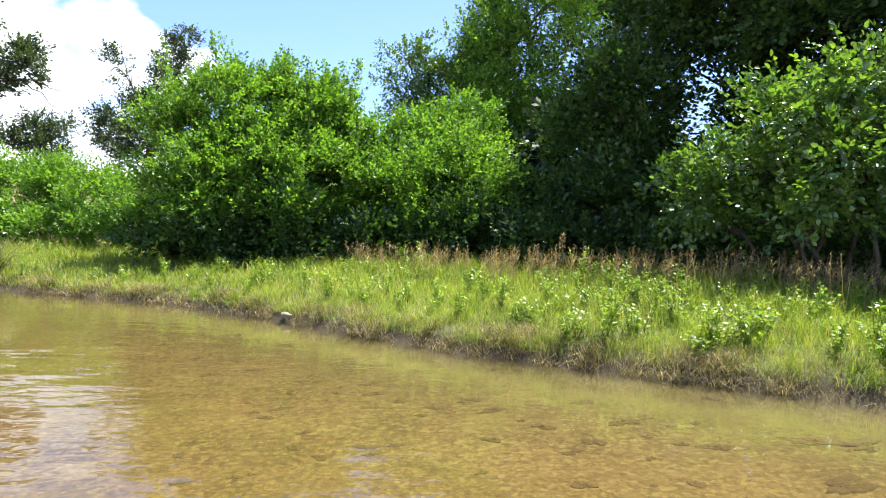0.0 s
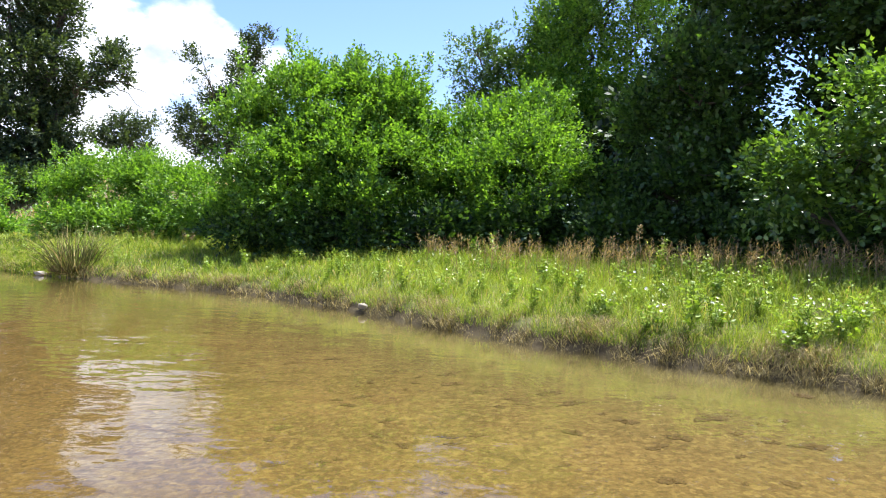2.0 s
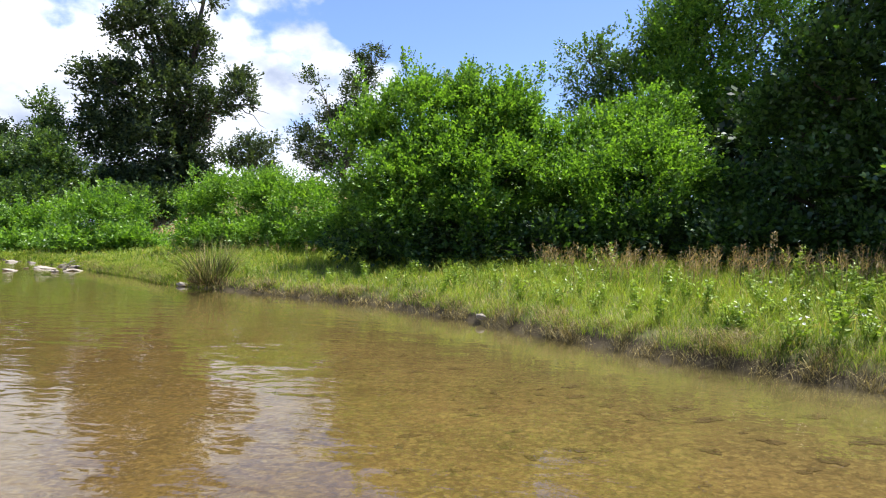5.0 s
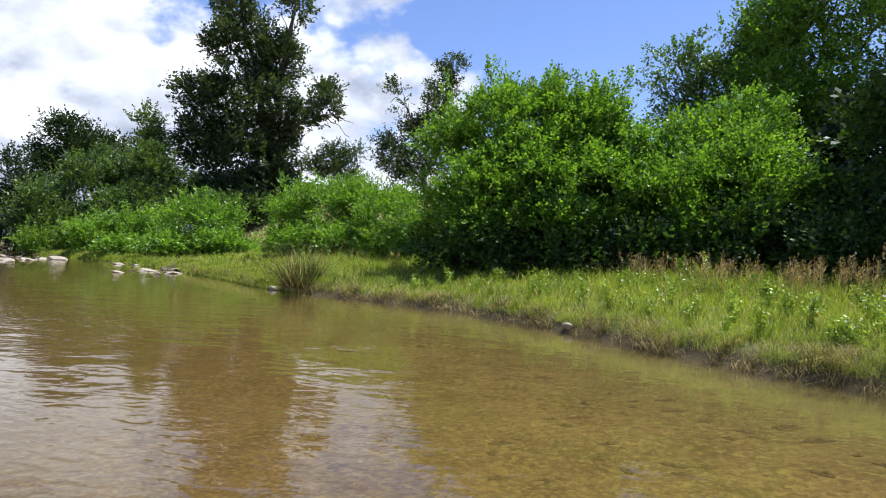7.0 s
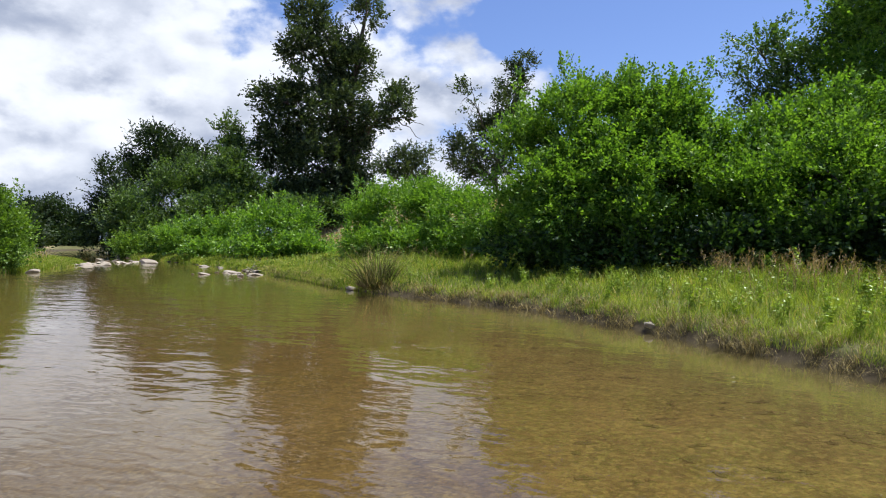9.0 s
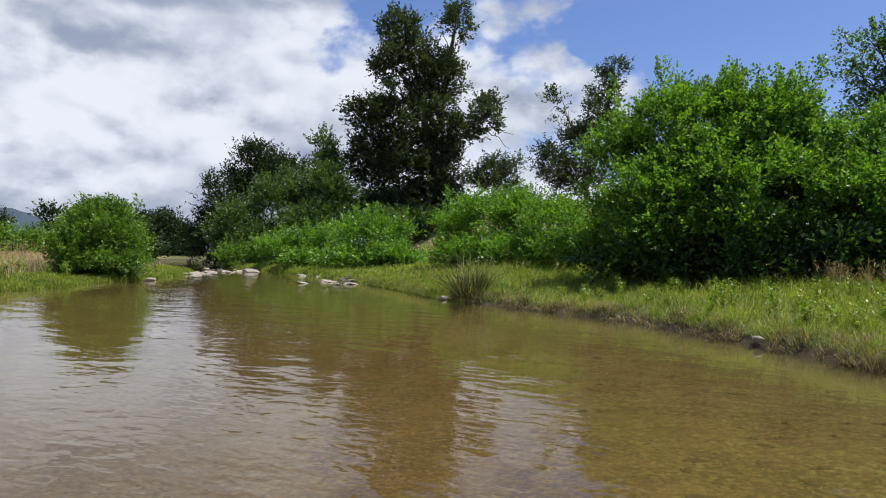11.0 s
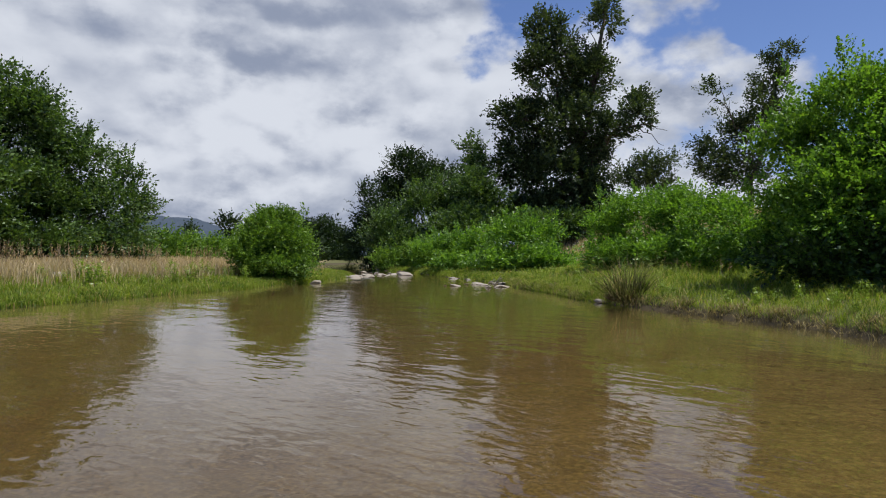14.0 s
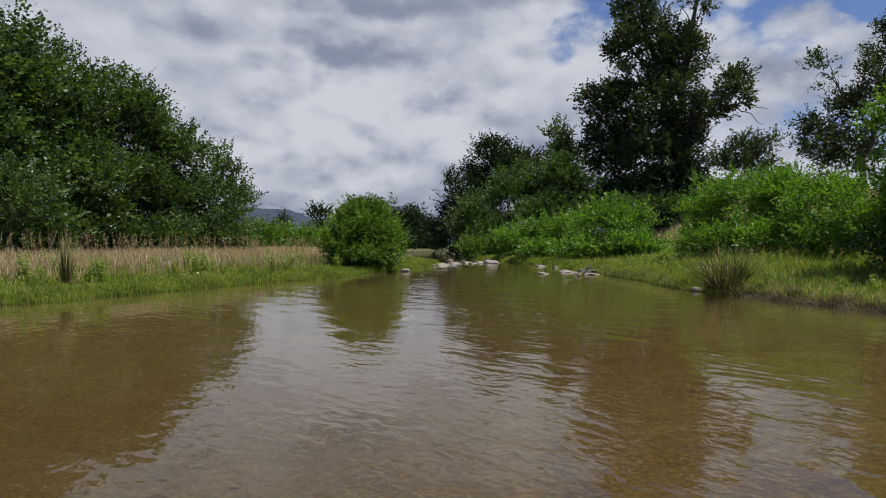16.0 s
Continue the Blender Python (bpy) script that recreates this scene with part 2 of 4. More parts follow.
# dark far trees, and the back thicket with its shade in the leaf colour
M_DARK_SHADED = leaf_material("dark_and_shaded_wood_leaf", (0.011, 0.024, 0.009), (0.042, 0.072, 0.022), 0.25, 0.02, 0.55)
M_GRASS = blade_material("green_grass", (0.060, 0.118, 0.015), (0.290, 0.370, 0.058), 0.07, 0.42)
M_DRYGRASS = blade_material("dry_grass", (0.36, 0.28, 0.17), (0.56, 0.46, 0.31), 0.2, 0.3)
M_EDGEGRASS = blade_material("withered_edge_grass", (0.040, 0.035, 0.018), (0.27, 0.23, 0.125), 0.15, 0.2)
M_SEED = blade_material("brown_seed_head", (0.14, 0.10, 0.065), (0.32, 0.25, 0.165), 0.1, 0.25)
M_RUSH = blade_material("rush_stem", (0.055, 0.064, 0.020), (0.165, 0.160, 0.056), 0.12, 0.25)
M_HERB = leaf_material("herb_leaf", (0.14, 0.22, 0.028), (0.30, 0.40, 0.065), 0.42, 0.025)
M_BARK = rough_material("bark", (0.035, 0.028, 0.022), (0.14, 0.115, 0.09), 9.0, 0.9, 0.02)
M_STONE = rough_material("river_stone", (0.20, 0.172, 0.135), (0.42, 0.375, 0.31), 7.0, 0.8, 0.01)
M_DARKSTONE = rough_material("algae_clump", (0.060, 0.040, 0.016), (0.175, 0.122, 0.054), 55.0, 0.9, 0.01)
# the blue of the woods is distance haze put into the colour
M_HAZYHILL = rough_material("hazy_wooded_hill", (0.020, 0.036, 0.060), (0.045, 0.065, 0.092), 0.02, 1.0, 2.0, 5.0)


def petal_material():
    m, n = material("white_petal")
    pos = n.add("ShaderNodeNewGeometry").outputs["Position"]
    col = n.mix(n.noise(pos, 60.0), rgb(0.66, 0.65, 0.58), rgb(0.78, 0.78, 0.72))
    d = n.add("ShaderNodeBsdfDiffuse", {"Color": col}).outputs[0]
    t = n.add("ShaderNodeBsdfTranslucent", {"Color": col}).outputs[0]
    finish(n, n.add("ShaderNodeMixShader", {0: 0.3, 1: d, 2: t}).outputs[0])
    return m


M_PETAL = petal_material()
M_YELLOW = rough_material("yellow_petal", (0.55, 0.42, 0.03), (0.75, 0.6, 0.06), 40.0, 0.7, 0.002)

# ---- river and ground ----
RIGHT_BANK = [(70, -12), (30, -3), (14, 0.5), (7, 2.4), (4.5, 3.15), (2.64, 3.9), (1.62, 4.5), (0.93, 4.9), (0.1, 5.45), (-0.9, 6.3),
              (-1.68, 7.1), (-2.57, 7.85), (-3.4, 8.5), (-4.7, 9.1), (-6.3, 9.75), (-7.3, 10.15), (-8.8, 10.9), (-10.5, 12.2),
              (-13, 13.8), (-15, 15.4), (-20.6, 18.4), (-26, 21), (-32, 23.5), (-40, 28), (-50, 36), (-58, 48)]
LEFT_BANK = [(-68, 44), (-54, 31), (-42, 23.5), (-34, 20.0), (-28, 17.8), (-24.4, 15.7), (-21.1, 12.8), (-19, 10.4), (-18.1, 8.8),
             (-15.9, 6.8), (-14.9, 5), (-13.7, 3.4), (-12.9, 2.2), (-12.1, 1.1), (-11.4, 0.3), (-11, -1), (-10.2, -3.5), (-7, -8),
             (2, -13), (20, -18), (70, -30)]
BANKS = np.array(RIGHT_BANK + LEFT_BANK, float)


def wave(x, y, scale, seed, n=9):
    """A smooth random field of about -1 to 1."""
    r = np.random.RandomState(seed)
    out = np.zeros(np.shape(x))
    for _ in range(n):
        a, k, p = r.uniform(0, 2 * np.pi), r.uniform(0.5, 1.6) / scale, r.uniform(0, 6.3)
        out += np.sin((np.cos(a) * x + np.sin(a) * y) * k * 2 * np.pi + p)
    return out / n * 1.6


def river(x, y):
    """Distance to the water's edge, positive on land, and whether the nearest bank is the right one."""
    x, y = np.asarray(x, float), np.asarray(y, float)
    best, near = np.full(x.shape, 1e9), np.zeros(x.shape, int)
    inside = np.zeros(x.shape, bool)
    m = len(BANKS)
    for i in range(m):
        (ax, ay), (bx, by) = BANKS[i], BANKS[(i + 1) % m]
        dx, dy = bx - ax, by - ay
        u = np.clip(((x - ax) * dx + (y - ay) * dy) / (dx * dx + dy * dy), 0, 1)
        d = np.hypot(x - ax - u * dx, y - ay - u * dy)
        closer = d < best
        best, near = np.where(closer, d, best), np.where(closer, i, near)
        cross = (ay > y) != (by > y)
        inside ^= cross & (x < (bx - ax) * (y - ay) / (by - ay + 1e-12) + ax)
    best = best + 0.10 * wave(x, y, 1.1, 5) * np.clip(best * 3 + 0.3, 0, 1) * np.where(best < 3, 1, 0) * np.where(inside, -1, 1)
    return np.where(inside, -best, best), near < len(RIGHT_BANK)


def height(x, y):
    """The ground's height: bed, banks, the raised terrace behind the right bank."""
    s, right = river(x, y)
    far = np.hypot(x, y)
    rough = np.exp(-far / 60)
    bed = np.interp(s, [-7, -4.5, -2.2, -0.9, -0.25, 0], [-0.80, -0.48, -0.30, -0.17, -0.085, 0.0]) + 0.03 * wave(x, y, 1.5, 8) * np.clip(-s, 0, 1)
    bank_r = np.interp(s, [0, 0.06, 0.14, 0.5, 1.5, 3, 8, 20], [0, 0.07, 0.13, 0.21, 0.31, 0.40, 0.52, 0.8])
    bank_l = np.interp(s, [0, 0.2, 1.0, 3, 8, 25], [0, 0.06, 0.15, 0.26, 0.38, 0.55])
    rise = np.clip((s - 7.5) / 11, 0, 1)
    terrace = 3.2 * rise * rise * (3 - 2 * rise) * np.clip((-x - 9) / 9, 0, 1) * np.clip((60 + x) / 16, 0, 1)
    land = np.where(right, bank_r + terrace, bank_l) + (0.035 * wave(x, y, 0.9, 3) * rough + 0.10 * wave(x, y, 7, 4)) * np.clip(s / 2.0, 0, 1)
    return np.where(s < 0, bed, land)


def mesh_object(name, verts, faces, mat, parent=None, smooth=False):
    me = bpy.data.meshes.new(name)
    me.from_pydata(verts.tolist() if isinstance(verts, np.ndarray) else verts, [], faces.tolist() if isinstance(faces, np.ndarray) else faces)
    me.materials.append(mat)
    if smooth:
        me.polygons.foreach_set("use_smooth", np.ones(len(me.polygons), bool))
    me.update()
    ob = new(name, me)
    if parent:
        ob.parent = parent
    return ob


def raw_object(name, verts, sizes, loops, mat, parent=None, smooth=False):
    """A mesh straight from arrays: corner numbers in loops, corners a face in sizes."""
    me = bpy.data.meshes.new(name)
    me.vertices.add(len(verts))
    me.vertices.foreach_set("co", np.asarray(verts, np.float32).ravel())
    me.loops.add(len(loops))
    me.loops.foreach_set("vertex_index", np.asarray(loops, np.int32))
    me.polygons.add(len(sizes))
    starts = np.concatenate([[0], np.cumsum(sizes)[:-1]]).astype(np.int32)
    me.polygons.foreach_set("loop_start", starts)
    me.polygons.foreach_set("loop_total", np.asarray(sizes, np.int32))
    if smooth:
        me.polygons.foreach_set("use_smooth", np.ones(len(sizes), bool))
    me.materials.append(mat)
    me.update(calc_edges=True)
    ob = new(name, me)
    if parent:
        ob.parent = parent
    return ob


def build_ground():
    ang = np.radians(np.concatenate([np.arange(-44, 102, 0.5), np.arange(102, 316, 3.0)]))
    rad = np.concatenate([[0.02], np.geomspace(0.4, 3, 12)[:-1], np.geomspace(3, 4, 20)[:-1], np.geomspace(4, 10, 110)[:-1], np.geomspace(10, 34, 60)[:-1], np.geomspace(34, 3500, 40)])
    a, r = np.meshgrid(ang, rad, indexing="ij")
    x, y = -np.sin(a) * r, np.cos(a) * r
    z = height(x.ravel(), y.ravel())
    s, right = river(x.ravel(), y.ravel())
    na, nr = a.shape
    idx = np.arange(na * nr).reshape(na, nr)
    nxt = np.roll(idx, -1, 0)
    quads = np.stack([idx[:, :-1], idx[:, 1:], nxt[:, 1:], nxt[:, :-1]], -1).reshape(-1)
    ob = raw_object("ground", np.stack([x.ravel(), y.ravel(), z], 1), np.full(len(quads) // 4, 4), quads[::-1], M_GROUND, smooth=True)
    dry = np.where(right, np.clip((s - 14) / 6, 0, 1), np.clip((s - 1.6) / 1.2, 0, 1)) * (s > 0)
    at = ob.data.attributes.new("dry", "FLOAT", "POINT")
    at.data.foreach_set("value", dry.astype(np.float32))
    return tagged(ob, "sandy river bed, muddy edges and grassy banks", "ground", kind="structure")


build_ground()


def build_water():
    xs = np.concatenate([np.linspace(-75, -37, 20), np.linspace(-36, 12, 120), np.linspace(14, 75, 12)])
    ys = np.concatenate([np.linspace(-35, -10, 8), np.linspace(-8, 30, 95), np.linspace(32, 55, 12)])
    x, y = np.meshgrid(xs, ys, indexing="ij")
    idx = np.arange(x.size).reshape(x.shape)
    quads = np.stack([idx[:-1, :-1], idx[1:, :-1], idx[1:, 1:], idx[:-1, 1:]], -1).reshape(-1)
    ob = raw_object("water", np.stack([x.ravel(), y.ravel(), 0 * x.ravel()], 1), np.full(len(quads) // 4, 4), quads, M_WATER)
    deep = np.clip(-height(x.ravel(), y.ravel()), 0.0, 1.0)
    ob.data.attributes.new("depth", "FLOAT", "POINT").data.foreach_set("value", deep.astype(np.float32))
    return tagged(ob, "shallow brownish river water with gentle ripples", "water", kind="structure")


build_water()


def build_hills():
    """Wooded hills on the skyline, the haze of distance painted as blue."""
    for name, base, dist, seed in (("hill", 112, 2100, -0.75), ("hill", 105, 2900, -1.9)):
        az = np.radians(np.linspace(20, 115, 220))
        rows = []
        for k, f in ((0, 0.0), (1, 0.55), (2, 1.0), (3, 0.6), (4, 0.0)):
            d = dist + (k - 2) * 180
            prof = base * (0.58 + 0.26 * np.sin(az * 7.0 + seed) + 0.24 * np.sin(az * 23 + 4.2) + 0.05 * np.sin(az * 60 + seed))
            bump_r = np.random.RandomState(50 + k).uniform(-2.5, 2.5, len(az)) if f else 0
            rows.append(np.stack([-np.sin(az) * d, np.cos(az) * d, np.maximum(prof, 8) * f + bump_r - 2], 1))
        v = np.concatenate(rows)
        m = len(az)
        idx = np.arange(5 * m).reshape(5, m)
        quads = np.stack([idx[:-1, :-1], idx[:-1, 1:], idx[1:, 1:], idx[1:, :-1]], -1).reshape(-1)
        ob = raw_object(name, v, np.full(len(quads) // 4, 4), quads, M_HAZYHILL)
        tagged(ob, "distant wooded hill on the skyline, tinted blue for haze", "hill", group="hills", kind="structure")


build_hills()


# ---- plants ----
def unit(v):
    return v / np.maximum(np.linalg.norm(v, axis=-1, keepdims=True), 1e-9)


def leaf_mesh(p, d, nrm, length, width, folded):
    """Leaves at p along d with faces towards nrm: arrays of corners, face sizes and corner numbers."""
    side = unit(np.cross(d, nrm))
    nrm = np.cross(side, d)
    L, W = length[:, None], width[:, None]
    n = len(p)
    if folded:
        v = np.stack([p, p + d * L * 0.28 + side * W * 0.43 + nrm * W * 0.10, p + d * L * 0.68 + side * W * 0.40 + nrm * W * 0.06, p + d * L - nrm * L * 0.10,
                      p + d * L * 0.68 - side * W * 0.40 + nrm * W * 0.06, p + d * L * 0.28 - side * W * 0.43 + nrm * W * 0.10], 1)
        k = np.arange(n)[:, None] * 6
        loops = (k + np.array([0, 1, 2, 3, 0, 3, 4, 5])).ravel()
        return v.reshape(-1, 3), np.full(2 * n, 4), loops
    v = np.stack([p, p + d * L * 0.5 + side * W * 0.5 + nrm * W * 0.06, p + d * L, p + d * L * 0.5 - side * W * 0.5 + nrm * W * 0.06], 1)
    k = np.arange(n)[:, None] * 4
    return v.reshape(-1, 3), np.full(n, 4), (k + np.array([0, 1, 2, 3])).ravel()


def lumps(p, freq, seed, n=7):
    r = np.random.RandomState(seed)
    out = 0
    for _ in range(n):
        k = r.normal(size=3)
        out = out + np.sin(p @ (k / np.linalg.norm(k)) * freq * r.uniform(0.6, 1.7) + r.uniform(0, 6.3))
    return out / n * 1.7


def tube(points, radii, sides=6):
    """A tapered limb along points, as corners and faces."""
    pts = np.array(points, float)
    t = unit(np.gradient(pts, axis=0))
    u = unit(np.cross(t, [0.31, 0.95, 0.05]))
    w = np.cross(t, u)
    a = np.arange(sides) / sides * 2 * np.pi
    ring = u[:, None] * np.cos(a)[None, :, None] + w[:, None] * np.sin(a)[None, :, None]
    v = (pts[:, None] + ring * np.array(radii)[:, None, None]).reshape(-1, 3)
    f = []
    for i in range(len(pts) - 1):
        for j in range(sides):
            k = (j + 1) % sides
            f.append((i * sides + j, i * sides + k, (i + 1) * sides + k, (i + 1) * sides + j))
    f.append(tuple(range((len(pts) - 1) * sides, len(pts) * sides)))
    return v, f


class Limbs:
    def __init__(self):
        self.v, self.f, self.n = [], [], 0

    def add(self, points, radii, sides=6):
        v, f = tube(points, radii, sides)
        self.v.append(v)
        self.f += [tuple(i + self.n for i in q) for q in f]
        self.n += len(v)

    def make(self, name, mat, parent):
        return mesh_object(name, np.concatenate(self.v), self.f, mat, parent, True)


def bent(a, b, rng, sag=0.0, n=6, wob=0.06):
    a, b = np.array(a, float), np.array(b, float)
    t = np.linspace(0, 1, n)[:, None]
    length = np.linalg.norm(b - a)
    mid = rng.normal(size=(n, 3)) * wob * length * np.sin(t * np.pi)
    p = a + (b - a) * t + mid
    p[:, 2] += sag * length * np.sin(t[:, 0] * np.pi)
    return p


def foliage(lobes, leaf, cover, seed, clump=0.3, spray=9, ragged=0.22, up=0.45, folded=False, wide=0.72, droop=0.1, gap=-0.9, shoots=0, core=0.25):
    """Leaf sprays gathered in clumps over lumpy lobes, some inside, with dark gaps between the clumps and long shoots on top."""
    rng = np.random.RandomState(seed)
    lob = np.array(lobes, float)
    area = lob[:, 3] * (lob[:, 3] + lob[:, 4]) * 2 * np.pi
    # clumps on the lobes
    n = int(area.sum() / (np.pi * clump * clump) * 1.25) + 4
    pick = rng.choice(len(lob), n, p=area / area.sum())
    c, r = lob[pick, :3], np.stack([lob[pick, 3], lob[pick, 3], lob[pick, 4]], 1)
    d = unit(rng.normal(size=(n, 3)) + [0, 0, 0.25])
    bulge = 1 + ragged * lumps(d * 2.2 + c * 0.7, 2.3, seed + 1)
    inside = rng.uniform(size=n) < core
    depth = np.where(inside, rng.uniform(0.45, 0.8, n), rng.uniform(0.82, 1.06, n))
    m = c + d * np.maximum(r - clump * 0.45, r * 0.4) * (bulge * depth)[:, None]
    keep = lumps(m, 2.2 / clump ** 0.6, seed + 3) > gap
    buried = np.zeros(n, bool)
    for i, l in enumerate(lob):
        q = (m - l[:3]) / [l[3], l[3], l[4]]
        buried |= ((q * q).sum(1) < 0.35) & (pick != i)
    keep &= ~(buried & (rng.uniform(size=n) < 0.7))
    m, d = m[keep], d[keep]
    size = clump * rng.uniform(0.65, 1.3, len(m))
    if shoots:
        k = rng.choice(len(lob), shoots, p=(lob[:, 2] + lob[:, 4]) ** 2 / ((lob[:, 2] + lob[:, 4]) ** 2).sum())
        top = lob[k, :3] + np.stack([rng.normal(size=shoots) * lob[k, 3] * 0.5, rng.normal(size=shoots) * lob[k, 3] * 0.5, lob[k, 4] * rng.uniform(0.6, 0.95, shoots)], 1)
        for j in range(3):
            m = np.concatenate([m, top + np.array([0, 0, 1.0]) * (clump * 0.6 * j) + rng.normal(size=top.shape) * 0.03 * j])
            d = np.concatenate([d, np.tile([0, 0, 1.0], (shoots, 1))])
            size = np.concatenate([size, np.full(shoots, clump * (0.55 - 0.11 * j))])
    # sprays in the clumps
    per = cover * area.sum() / (leaf * leaf * wide * 0.55 * spray) / (size ** 2).sum()
    reps = rng.poisson(per * size ** 2)
    idx = np.repeat(np.arange(len(m)), reps)
    count = len(idx)
    o = rng.normal(size=(count, 3)) * [0.56, 0.56, 0.42]
    p = m[idx] + o * size[idx][:, None]
    keep = p[:, 2] > height(p[:, 0], p[:, 1]) + 0.04
    p, o, idx = p[keep], o[keep], idx[keep]
    count = len(p)
    way = unit(d[idx] * 0.6 + o * 0.7 + rng.normal(size=(count, 3)) * 0.28 + [0, 0, up])
    length = leaf * rng.uniform(2.2, 4.2, count) * (spray / 9) ** 0.5
    flat = unit(np.cross(np.cross(way, [0, 0, 1.0]) + rng.normal(size=(count, 3)) * 0.25, way) + rng.normal(size=(count, 3)) * 0.3)
    side = unit(np.cross(way, flat))
    P, D, N, S = [], [], [], []
    for j in range(spray):
        t = (j + 0.5) / spray
        sgn = 1.0 if j % 2 else -1.0
        spread = 0.95 * (1 - t * 0.75)
        a = p + way * (length * (t - 0.35))[:, None] + rng.normal(size=(count, 3)) * leaf * 0.22
        a[:, 2] -= droop * leaf * rng.uniform(0, 1.5, count)
        P.append(a)
        D.append(unit(way * 0.75 + side * sgn * spread + rng.normal(size=(count, 3)) * 0.30 - [0, 0, droop * 1.2]))
        N.append(unit(flat + rng.normal(size=(count, 3)) * 0.42))
        S.append(leaf * rng.uniform(0.62, 1.2, count))
    P, D, N, S = np.concatenate(P), np.concatenate(D), np.concatenate(N), np.concatenate(S)
    return leaf_mesh(P, D, N, S, S * wide * rng.uniform(0.85, 1.1, len(S)), folded), p, way


def tree(name, label, category, lobes, mat, leaf, cover, seed, base=None, stems=1, girth=0.12, group="", limb_scale=1.0, bark=None, kind_of="", **more):
    """A tree or shrub: trunk with limbs into each lobe, and a crown of leaf sprays."""
    rng = np.random.RandomState(seed + 77)
    lob = np.array(lobes, float)
    if base is None:
        base = (lob[:, 0].mean(), lob[:, 1].mean())
    bz = float(height(np.array([base[0]]), np.array([base[1]]))[0])
    root = new(name)
    root.location = (base[0], base[1], bz)
    off = np.array([base[0], base[1], bz])
    (v, sizes, loops), pts, ways = foliage(lobes, leaf, cover, seed, **more)
    raw_object("crown", v - off, sizes, loops, mat, root)
    limbs = Limbs()
    top = lob[np.argmax(lob[:, 2])]
    order = np.argsort(lob[:, 2])
    if stems == 1:
        spine = bent((0, 0, -0.15), top[:3] - off, rng, 0, 9, 0.03)
        limbs.add(spine, np.linspace(girth, girth * 0.18, 9) * np.where(np.arange(9) == 0, 1.35, 1), 8)
    for l in lob[order]:
        tip = l[:3] - off
        if stems == 1:
            hgt = np.clip(tip[2] * 0.55, 0.3, spine[-1, 2] * 0.9)
            start = np.array([np.interp(hgt, spine[:, 2], spine[:, k]) for k in range(3)])
            g = girth * 0.5 * limb_scale
        else:
            start = np.array([rng.normal() * 0.16 + tip[0] * 0.25, rng.normal() * 0.16 + tip[1] * 0.25, -0.3])
            g = girth * limb_scale
        line = bent(start, tip, rng, 0.05, 7, 0.05)
        limbs.add(line, np.linspace(g, g * 0.25, 7), 6)
        for _ in range(5):
            q = unit(rng.normal(size=3) + [0, 0, 0.35]) * [l[3], l[3], l[4]] * rng.uniform(0.7, 1.0)
            k = rng.randint(3, 7)
            limbs.add(bent(line[k], tip + q, rng, 0.04, 5, 0.06), np.linspace(g * 0.35, g * 0.06, 5), 4)
    limbs.make("trunk", bark or M_BARK, root)
    return tagged(root, label, category, group, kind_of)


# crowns: centre, radius across and upward of each lobe
HAZEL_A = [(-4.97, 12.34, 2.31, 0.97, 1.31), (-4.25, 12.81, 3.12, 0.98, 1.16), (-3.38, 13.07, 3.25, 0.98, 1.04), (-2.46, 12.97, 3.15, 0.85, 0.96), (-4.03, 12.15, 1.7, 1.43, 1.04), (-2.61, 12.33, 1.86, 1.24, 1.24), (-5.01, 11.78, 1.38, 0.6, 0.77), (-1.96, 12.85, 2.54, 0.47, 0.95), (-3.36, 12.25, 2.29, 1.2, 0.98)]
HAZEL_FRONT = [(-2.63, 11.3, 1.43, 0.45, 0.6)]
HAZEL_B = [(-1.11, 12.95, 2.41, 0.78, 0.89), (-0.36, 13.4, 2.69, 0.86, 0.92), (0.44, 13.39, 2.72, 0.8, 1.03), (-0.91, 12.27, 1.55, 1.05, 0.95), (0.44, 11.99, 1.89, 1.03, 1.13), (-0.31, 12.4, 1.92, 1.06, 0.96)]
SUNNY = [(1.8, 19.92, 6.36, 1.54, 1.89), (2.82, 20.31, 8.24, 1.58, 1.58), (1.43, 18.95, 4.62, 1.47, 1.3), (2.48, 20.85, 10.03, 1.8, 1.44), (3.83, 19.12, 7.03, 1.17, 1.84), (3.86, 19.62, 9.37, 1.54, 1.37), (0.98, 20.48, 6.31, 0.88, 1.05), (0.9, 19.5, 5.2, 1.2, 1.0), (1.9, 19.0, 4.2, 1.3, 1.2), (2.7, 18.8, 5.2, 1.1, 1.1), (0.1, 20.0, 4.5, 1.0, 0.9)]
TALL_A = [(3.76, 11.92, 4.85, 0.96, 1.39), (2.72, 12.2, 2.81, 0.96, 1.07), (3.02, 11.1, 3.32, 0.99, 0.99), (3.91, 12.4, 6.81, 1.34, 1.23), (2.8, 11.15, 1.7, 1.18, 0.89), (1.54, 11.7, 1.59, 0.91, 0.91)]
UNDER = [(1.87, 11.14, 1.0, 1.16, 0.58), (3.23, 10.3, 0.95, 1.11, 0.51), (4.33, 9.24, 0.91, 1.14, 0.52), (5.02, 8.18, 0.87, 1.07, 0.49), (0.35, 11.59, 0.95, 1.09, 0.6), (-1.35, 11.72, 0.9, 0.91, 0.51), (-2.65, 11.7, 0.85, 0.93, 0.51), (-4.0, 11.53, 0.86, 0.94, 0.42), (-4.92, 11.6, 0.88, 0.65, 0.38)]
